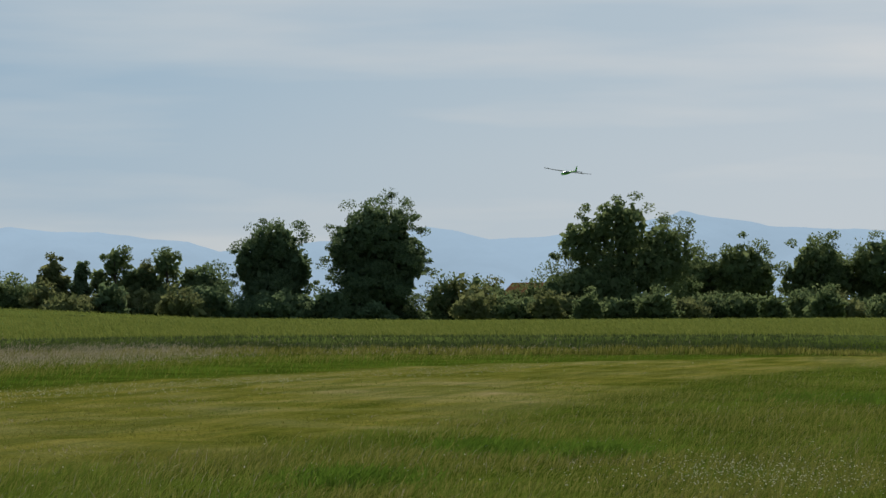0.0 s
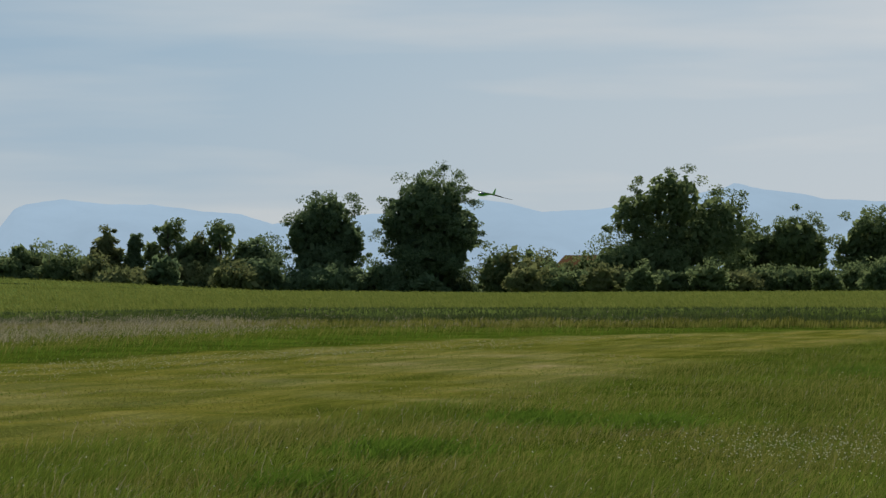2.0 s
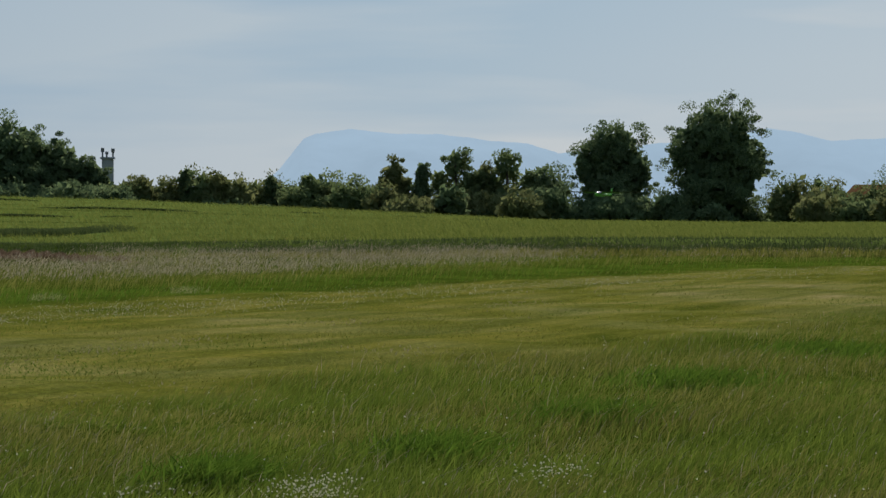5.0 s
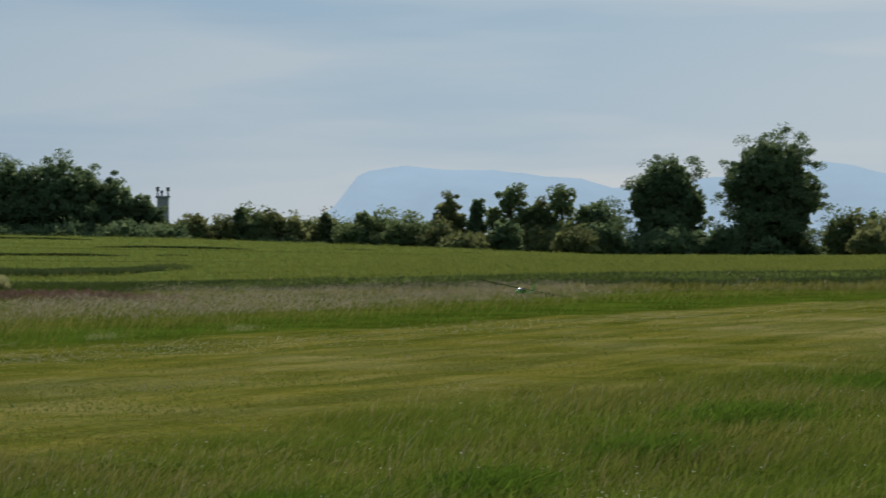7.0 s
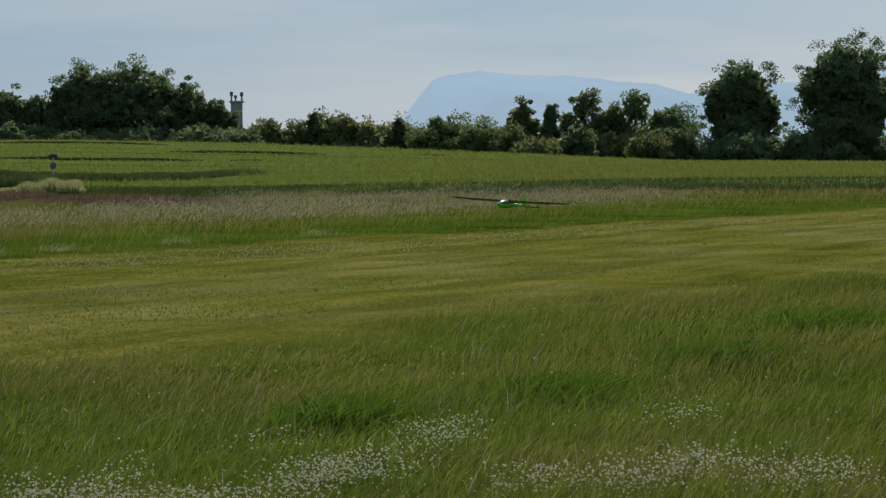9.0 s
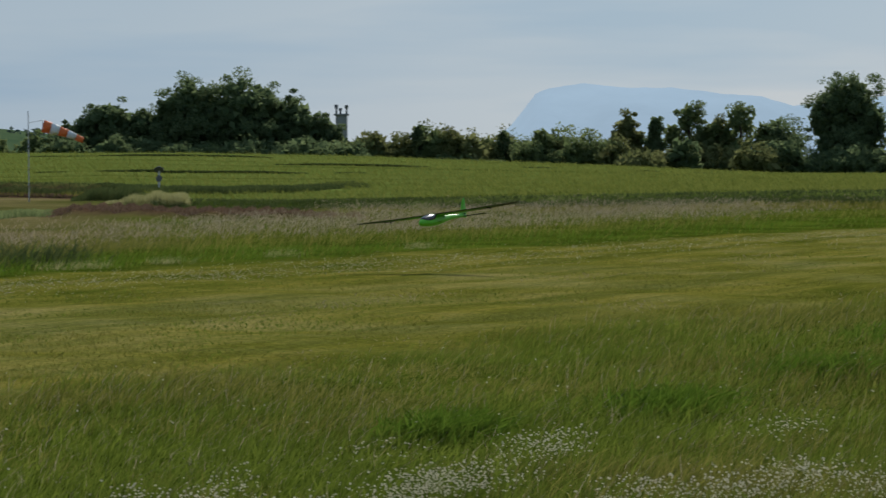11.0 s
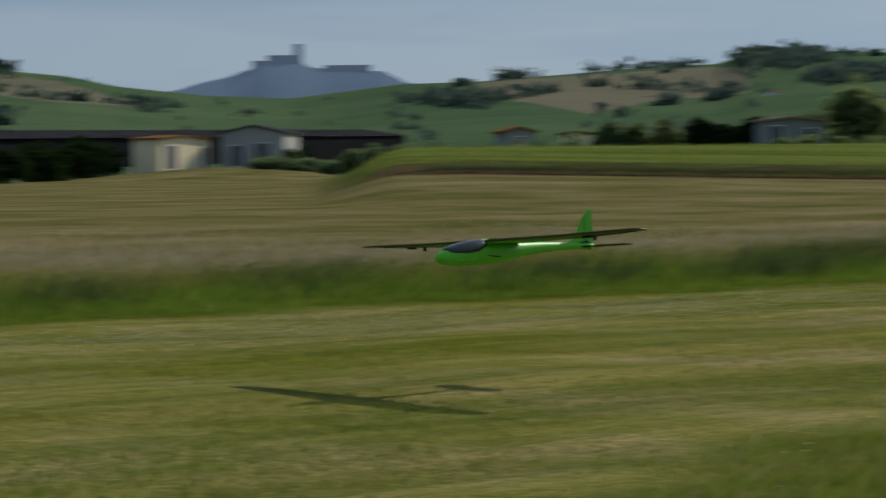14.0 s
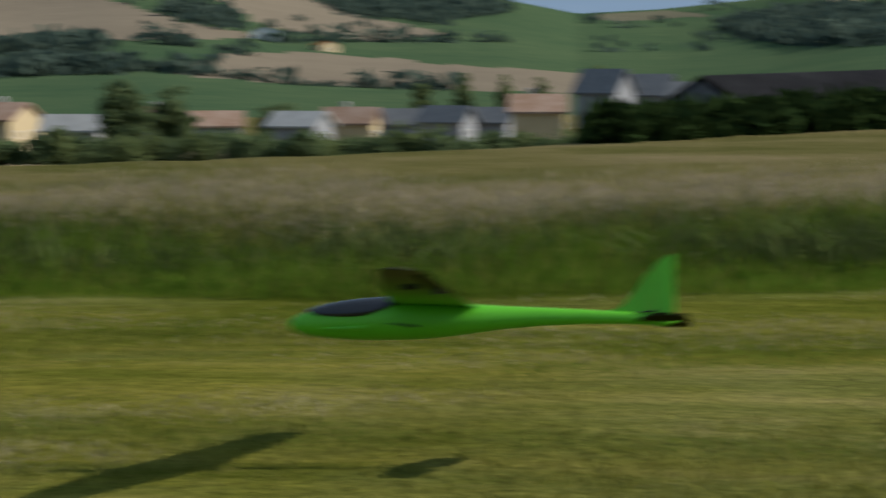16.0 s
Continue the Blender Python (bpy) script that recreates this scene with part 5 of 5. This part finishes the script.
house(24.35, 198, 3.4, 2.0, 0.55, 0.3, 0, M_WHITE, M_WHITE, "low white lean-to in front of the farmhouse", base=up(0.2, 198), name="lean_to", category="shed",
      windows=((0.6, 0.0, 0.7, 0.5, "door"),))
house(27.75, 215, 4.6, 3.5, 1.75, 0.25, 12, M_PLASTER, M_RUST, "open grey shed with rusty sheet roof", base=up(0.28, 215), name="shed", category="shed",
      windows=((-1.2, 0.0, 1.2, 1.5, "door"), (1.3, 0.6, 0.7, 0.7, "window")))
# cream building and its neighbours beside the yard road
house(39.45, 296, 10.5, 3, 3.0, 0.3, 62, M_CREAM, M_TILE, "cream plastered yard building with large doors", base=up(-0.04, 296), name="yard_building", category="building",
      windows=((-3.0, 0.05, 2.6, 2.4, "door"), (4.0, 0.05, 1.3, 2.2, "door")))
house(38.15, 300, 6.4, 12, 3.4, 0.7, -8, M_CONCRETE, M_DARKROOF, "grey concrete barn end with a steel door", base=up(0.0, 300), name="barn", category="barn",
      windows=((-1.6, 0.05, 1.5, 2.2, "door"), (1.0, 0.05, 1.8, 2.4, "door")))
house(47.4, 236, 2.6, 6, 2.4, 0.5, 18, M_GALV, M_DARKROOF, "small grey shed with pale metal gable", base=up(0.15, 236), name="shed", category="shed", windows=((0.2, 0.1, 0.8, 1.8, "door"),))
house(46.75, 238, 2.4, 8, 2.5, 0.5, 18, M_GALV, M_DARKROOF, "small grey shed with pale metal gable", base=up(0.15, 238), name="shed", category="shed", windows=((0.0, 0.1, 0.8, 1.8, "door"),))
house(31.9, 240, 2.4, 3, 0.9, 0.15, 0, M_CREAM, M_TILE, "low cream outbuilding beyond the wheat", base=up(0.33, 240), name="outbuilding", category="building", windows=((0, 0.1, 0.6, 0.6, "window"),))
house(33.0, 250, 2.6, 3, 1.2, 0.35, 15, M_PLASTER, M_TILE, "low grey outbuilding with tiled roof", base=up(0.33, 250), name="outbuilding", category="building", windows=((0, 0.1, 0.6, 0.8, "window"),))
house(49.8, 240, 3.4, 5, 2.4, 0.55, -60, M_SANDWALL, M_TILE, "farm building with a red tiled roof behind the barns", base=up(0.0, 240), windows=((0, 0.5, 0.7, 0.8, "window"),))
house(-2.55, 235, 5.0, 5, 1.2, 1.0, 70, M_SANDWALL, M_TILE, "low house with brown tiled roof half hidden in bushes", base=up(-0.1, 235), windows=((0, 0.3, 0.7, 0.8, "window"),))
# pale houses above the barn roofs
for a, w_, top, lb in ((69.05, 0.82, 0.46, "small white farm building beside the barns"), (68.0, 0.6, 0.4, "small white farm building beside the barns"), (67.15, 1.2, 0.12, "small grey farm shed beside the barns")):
    rr_ = 76.3 if a < 68.5 else 75.4
    g0 = float(land(*polar(a, rr_))[0])
    hgt = up(top, rr_) - g0
    house(a, rr_, w_, 0.5, hgt - 0.08, 0.08, 0, M_WHITE if "white" in lb else M_PLASTER, M_WHITE, lb, name="outbuilding", category="building", over=0.05,
          windows=((-w_ * 0.22, hgt - 0.75, 0.2, 0.32, "window"), (w_ * 0.22, hgt - 0.75, 0.2, 0.32, "window")))
# village below the field
VILLAGE = [(98.6, 230, 5.2, -0.80, "TILE", "SAND"), (97.2, 215, 1.9, -1.04, "WHITE", "WHITE"), (94.5, 240, 3.2, -0.98, "TILE", "WHITE"), (92.9, 225, 3.0, -1.0, "WHITE", "WHITE"),
           (91.9, 235, 2.6, -0.92, "TILE", "SAND"), (91.1, 250, 2.2, -0.95, "DARK", "GREY"), (90.1, 240, 2.4, -0.9, "DARK", "WHITE"), (89.3, 245, 2.6, -0.93, "DARK", "WHITE"),
           (88.25, 228, 4.4, -0.68, "TILE", "SAND"), (87.1, 260, 3.4, -0.2, "DARK", "GREY"), (86.2, 265, 3.4, -0.3, "DARK", "WHITE"), (85.3, 250, 3.6, -0.45, "DARK", "WHITE"),
           (95.7, 255, 2.6, -0.9, "TILE", "WHITE"), (99.8, 240, 3.4, -0.85, "TILE", "SAND")]
WALLS = {"SAND": M_SANDWALL, "WHITE": M_PLASTER, "GREY": M_PLASTER}
ROOFS = {"TILE": M_RUST, "WHITE": M_CONCRETE, "DARK": M_STEEL}
for k, (a, r, w_, top, rf, wl_) in enumerate(VILLAGE):
    g0 = float(land(*polar(a, r))[0])
    hgt = max(1.4, up(top, r) - g0)
    words = {"TILE": "brown tiled", "WHITE": "pale sheet", "DARK": "dark sheet"}[rf]
    wwords = {"SAND": "sand-coloured", "WHITE": "pale grey", "GREY": "grey"}[wl_]
    house(a, r, w_, 4.0, hgt * 0.75, hgt * 0.25, 75 + (k % 3 - 1) * 14, WALLS[wl_], ROOFS[rf], f"{wwords} village house with {words} roof below the field", chimney=(k % 4 == 0),
          windows=((-w_ * 0.25, hgt * 0.45, 0.45, 0.6, "window"), (w_ * 0.22, hgt * 0.45, 0.45, 0.6, "window"), (0, 0.0, 0.5, 1.1, "door")))


def stone_tower():
    r = 290.0
    x, y = polar(13.0, r)
    z0 = float(land(x, y)[0])
    th = tagged(holder("tower", x, y, z0, 10), "grey concrete tower with aerials above the trees", "tower")
    h = up(0.97, r) - z0
    bm = bmesh.new()
    box(bm, -0.55, 0.55, -0.55, 0.55, -0.3, h, 0.05)
    part("shaft", bm, M_PLASTER, th)
    bm = bmesh.new()
    box(bm, -0.7, 0.7, -0.7, 0.7, h + 0.002, h + 0.18, 0.03)
    part("cornice", bm, M_PLASTER, th)
    for px, top in ((-0.5, 0.9), (-0.1, 0.55), (0.5, 0.85)):
        bm = bmesh.new()
        tube(bm, (px, 0, h + 0.18), (px, 0, h + 0.18 + top), 0.09, 0.07)
        box(bm, px - 0.16, px + 0.16, -0.12, 0.12, h + 0.18 + top * 0.55, h + 0.18 + top, 0.02)
        part("aerial", bm, M_STEEL, th)


stone_tower()


def conveyor():
    """A gravel plant: a lattice stand with a hopper, and a long inclined belt boom."""
    r = 300.0
    x, y = polar(21.4, r)
    z0 = float(land(x, y)[0])
    th = tagged(holder("gravel_conveyor", x, y, z0, 21.4), "dark steel gravel conveyor with a long inclined boom", "conveyor")
    d = r * math.tan(radians(1.0))
    def at(az, el):
        return ((21.4 - az) * d, 0.0, up(el, r) - z0)
    for off in (-0.25, 0.25):
        bm = bmesh.new()
        a, b = Vector(at(21.95, 0.45)), Vector(at(20.1, 1.02))
        a.y = b.y = off
        tube(bm, a, b, 0.07, 0.05, 6)
        tube(bm, a + Vector((0, 0, 0.35)), b + Vector((0, 0, 0.2)), 0.05, 0.04, 6)
        n = 16
        for i in range(n):
            p, q = a.lerp(b, i / n), a.lerp(b, (i + 1) / n)
            tube(bm, p, q + Vector((0, 0, 0.3)), 0.03, 0.03, 4)
        part("boom", bm, M_STEEL, th)
    bm = bmesh.new()
    bx, _, bz = at(20.1, 1.03)
    tube(bm, (bx, -0.4, bz), (bx, 0.4, bz), 0.22, 0.22, 12)
    part("drum", bm, M_STEEL, th)
    bm = bmesh.new()
    tx, _, tz = at(21.35, 0.85)
    box(bm, tx - 0.55, tx + 0.55, -0.6, 0.6, tz, tz + 1.2, 0.05)
    box(bm, tx - 0.9, tx + 0.9, -0.8, 0.8, tz + 1.202, tz + 1.4, 0.03)
    part("hopper", bm, M_STEEL, th)
    for sx in (-0.5, 0.5):
        for sy in (-0.5, 0.5):
            bm = bmesh.new()
            tube(bm, (tx + sx * 1.6, sy * 1.6, -0.2), (tx + sx * 0.8, sy, tz), 0.1, 0.08, 6)
            part("leg", bm, M_STEEL, th)
    bm = bmesh.new()
    for k in range(4):
        za, zb = tz * k / 4, tz * (k + 1) / 4
        tube(bm, (tx - 0.7, -0.6, za), (tx + 0.6, -0.6, zb), 0.05, 0.05, 5)
        tube(bm, (tx + 0.7, -0.6, za), (tx - 0.6, -0.6, zb), 0.05, 0.05, 5)
    part("bracing", bm, M_STEEL, th)


conveyor()

# trees by the houses
for i, (az, r, el, hw, mt, sh) in enumerate([(26.5, 210, 1.55, 0.68, M_LEAF_MID, TALL), (25.65, 206, 0.85, 0.4, M_LEAF_MID, None), (24.75, 222, 0.98, 0.42, M_LEAF_DARK, None), (24.0, 218, 0.8, 0.5, M_LEAF_DARK, None),
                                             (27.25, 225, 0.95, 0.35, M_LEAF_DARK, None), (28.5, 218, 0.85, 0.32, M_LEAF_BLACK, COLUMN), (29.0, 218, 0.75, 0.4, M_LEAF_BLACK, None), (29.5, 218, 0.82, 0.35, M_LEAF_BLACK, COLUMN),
                                             (23.85, 200, 0.55, 0.22, M_LEAF_DARK, None), (31.25, 230, 0.85, 0.38, M_LEAF_DARK, None), (30.75, 230, 0.75, 0.35, M_LEAF_MID, None), (30.2, 225, 0.8, 0.3, M_LEAF_PALE, None),
                                             (20.6, 250, 0.78, 0.5, M_LEAF_MID, None), (21.3, 250, 0.7, 0.4, M_LEAF_PALE, None), (19.8, 250, 0.75, 0.45, M_LEAF_MID, None), (18.9, 250, 0.7, 0.35, M_LEAF_MID, None), (22.2, 255, 0.62, 0.4, M_LEAF_MID, None),
                                             (96.75, 205, -0.2, 0.55, M_LEAF_DARK, TALL), (95.85, 208, -0.5, 0.5, M_LEAF_DARK, TALL), (91.0, 262, -0.35, 0.22, M_LEAF_MID, COLUMN), (90.2, 262, -0.3, 0.2, M_LEAF_MID, COLUMN),
                                             (89.4, 262, -0.35, 0.22, M_LEAF_MID, COLUMN), (88.7, 262, -0.32, 0.2, M_LEAF_MID, COLUMN), (87.6, 262, -0.2, 0.3, M_LEAF_MID, COLUMN), (93.8, 262, -0.75, 0.5, M_LEAF_DARK, None),
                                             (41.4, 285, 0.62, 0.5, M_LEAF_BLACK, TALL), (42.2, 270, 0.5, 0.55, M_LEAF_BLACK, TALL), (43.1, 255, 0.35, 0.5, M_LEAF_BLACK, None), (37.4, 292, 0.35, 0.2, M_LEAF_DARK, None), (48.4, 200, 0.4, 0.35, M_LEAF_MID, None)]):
    tree(az, r, el, hw, mt, "green tree beside the houses" if az < 80 else "green tree in the village", n=4600, leaf=0.13, seed=300 + i, shape=sh, clumps=70)
bush_row(87.8, 101, 0.42, -1.45, -1.2, 190, [M_LEAF_DARK, M_LEAF_MID], "green garden bush between the village houses", 11, hw=0.4, n=1500)
bush_row(29.8, 36.5, 0.45, 0.38, 0.55, 235, [M_LEAF_DARK, M_LEAF_MID], "green bush beyond the wheat", 12, hw=0.35, n=1500)
bush_row(36.6, 38.4, 0.4, 0.05, 0.2, 280, [M_LEAF_DARK], "dark green bush by the yard road", 13, hw=0.3, n=1500)
bush_row(22.5, 28.0, 0.6, 0.4, 0.5, 196, [M_LEAF_DARK, M_LEAF_MID], "green bush beyond the wheat", 14, hw=0.3, n=1500)


# ---- woods, hedgerows and farms on the hills ----
def hill_s(az, el):
    e0 = np.interp(az, [8, 36, 60, 80, 90, 108], [-0.3, -0.3, -0.4, -1.2, -1.8, -1.8])
    return np.clip((el - e0) / (np.interp(az, RIDGE_AZ, RIDGE_EL) - e0), 0.02, 1.0)


def clumps_on_hills(name, az, el, size, material, label, leaves=15):
    """Far trees as small sprays of foliage standing on the slopes."""
    x, y, z, _ = hill_point(az, hill_s(az, el))
    n = len(az)
    rep = np.repeat(np.arange(n), leaves)
    off = np.clip(rng.normal(size=(n * leaves, 3)), -1.6, 1.6) * np.repeat(size, leaves)[:, None] * np.array([0.55, 0.55, 0.3])
    c = np.stack([x, y, z + size * 0.3], -1)[rep] + off
    u = rng.normal(size=c.shape)
    u /= np.linalg.norm(u, axis=1)[:, None]
    w = np.cross(u, rng.normal(size=c.shape))
    w /= np.linalg.norm(w, axis=1)[:, None]
    s = (np.repeat(size, leaves) * rng.uniform(0.2, 0.42, len(c)))[:, None]
    v = np.stack([c - u * s, c + w * s * 0.7, c + u * s, c - w * s * 0.7], 1)
    return tagged(new(name, raw_mesh(name, v.reshape(-1, 3), np.arange(len(c) * 4).reshape(-1, 4), material)), label, "trees", kind="stuff")


# bluish cast of this foliage is distance haze put into its colour
M_WOOD = leafy("hazed_foliage", (0.052, 0.08, 0.066), (0.092, 0.125, 0.095), 0.35)
wa, we = [], []
for poly in WOODS:
    pa, pe = np.array(poly).T
    area = (pa.max() - pa.min()) * (pe.max() - pe.min())
    qa, qe = rng.uniform(pa.min(), pa.max(), int(620 * area) + 50), rng.uniform(pe.min() - 0.05, pe.max() - 0.05, int(620 * area) + 50)
    ok = inside(qa, qe, poly)
    wa.append(qa[ok] + rng.normal(0, 0.09, ok.sum()))
    we.append(qe[ok] + rng.normal(0, 0.025, ok.sum()))
for line in HEDGEROWS:
    for (a0, e0), (a1, e1) in zip(line[:-1], line[1:]):
        n = max(3, int(abs(a1 - a0) * 9))
        t = rng.random(n)
        wa.append(a0 + (a1 - a0) * t)
        we.append(e0 + (e1 - e0) * t)
# scattered trees
n = 260
qa = rng.uniform(18, 104, n)
wa.append(qa)
we.append(np.interp(qa, RIDGE_AZ, RIDGE_EL) * rng.uniform(0.15, 1.0, n))
wa, we = np.concatenate(wa), np.concatenate(we)
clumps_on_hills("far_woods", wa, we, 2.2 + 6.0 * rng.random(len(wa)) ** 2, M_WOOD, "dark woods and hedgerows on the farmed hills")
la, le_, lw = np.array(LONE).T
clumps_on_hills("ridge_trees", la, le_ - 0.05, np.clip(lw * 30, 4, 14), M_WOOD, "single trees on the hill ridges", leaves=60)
for k, (a, e, wd) in enumerate(FARMS):
    x, y, z, _ = hill_point(a, float(hill_s(a, e)))
    rr_ = math.hypot(x, y)
    w_ = max(5.0, rr_ * math.tan(radians(wd)))
    house(a, rr_, w_, w_ * 0.8, w_ * 0.36, w_ * 0.16, (k % 3 - 1) * 30, [M_WHITE, M_SANDWALL, M_SANDWALL, M_PINK][k % 4], M_TILE, "small farmhouse far off on a hillside", base=float(z) - 0.5,
          windows=((-w_ * 0.25, w_ * 0.12, w_ * 0.1, w_ * 0.12, "window"), (w_ * 0.2, w_ * 0.12, w_ * 0.1, w_ * 0.12, "window")))


def hill_town():
    """The town on the blue hill: a keep with a tower and a row of roofs."""
    r = 2590.0
    for a, e, w_, h, nm in ((37.55, 1.92, 26, 9, "old town block on the far hill"), (37.25, 1.95, 7, 17, "old town tower on the far hill"), (37.95, 1.88, 16, 6, "old town houses on the far hill"), (36.3, 1.85, 40, 3, "old town wall on the far hill")):
        x, y = polar(a, r)
        th = tagged(holder("town_building", x, y, up(e, r) - 6, a), nm, "building")
        bm = bmesh.new()
        box(bm, -w_ / 2, w_ / 2, 0, 8, 0, h + 6, 0.3)
        # walls and roofs take the hill's painted haze glow
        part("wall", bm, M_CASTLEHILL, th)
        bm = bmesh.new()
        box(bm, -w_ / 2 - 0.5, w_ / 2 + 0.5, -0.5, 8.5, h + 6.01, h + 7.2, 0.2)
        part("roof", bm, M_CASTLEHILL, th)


hill_town()


# ---- flight ----
FLIGHT = [
    (0, 4.50, 106.00, 5.987, 148.9, -6.0, -8.5),
    (0.5, 3.32, 102.80, 4.815, 149.0, -4.9, -3.7),
    (1, 1.90, 99.50, 4.044, 153.1, -0.1, -4.1),
    (1.5, 0.70, 96.50, 3.856, 157.7, 0.9, -9.1),
    (2, -0.30, 93.50, 3.878, 154.0, -0.4, -14.8),
    (3, -1.82, 87.00, 3.154, 154.0, 1.7, -7.8),
    (3.5, -2.61, 83.00, 2.489, 165.9, -1.0, -0.7),
    (4, -3.22, 79.50, 1.899, 166.0, 1.5, -1.4),
    (4.5, -3.79, 76.00, 1.742, 162.0, 2.0, 0.6),
    (7, -6.26, 59.00, 0.249, 168.5, 3.0, -11.0),
    (7.5, -6.35, 55.60, 0.171, 165.9, 3.0, -8.6),
    (8, -6.31, 52.20, 0.234, 166.1, 3.0, -7.9),
    (10.5, -5.88, 34.30, 0.532, 167.3, 1.7, 7.3),
    (11, -6.15, 31.30, 0.597, 165.2, -1.8, 7.3),
    (11.5, -6.45, 28.50, 0.515, 166.2, -1.0, 3.3),
    (12, -6.75, 24.75, 0.435, 166.8, 2.1, 1.1),
    (12.5, -7.05, 21.75, 0.475, 167.5, 3.3, -1.1),
    (13, -7.43, 18.58, 0.689, 168.8, 2.8, 2.2),
    (13.5, -7.83, 15.53, 0.821, 170.6, -0.8, 2.2),
    (14, -8.28, 12.61, 0.733, 169.2, -0.4, 3.3),
    (14.5, -8.45, 9.54, 0.656, 168.9, 0.4, 4.2),
    (15, -8.57, 6.14, 0.602, 169.5, -0.3, 4.8),
    (15.5, -8.95, 3.27, 0.485, 169.4, -0.9, 9.6),
    (16, -8.88, -0.06, 0.402, 174.2, 0.1, 9.1),
]


def motions():
    walk(glider, [(t, pose(x, y, z, bank, -pitch, head + 90)) for t, x, y, z, head, pitch, bank in FLIGHT])


motions()
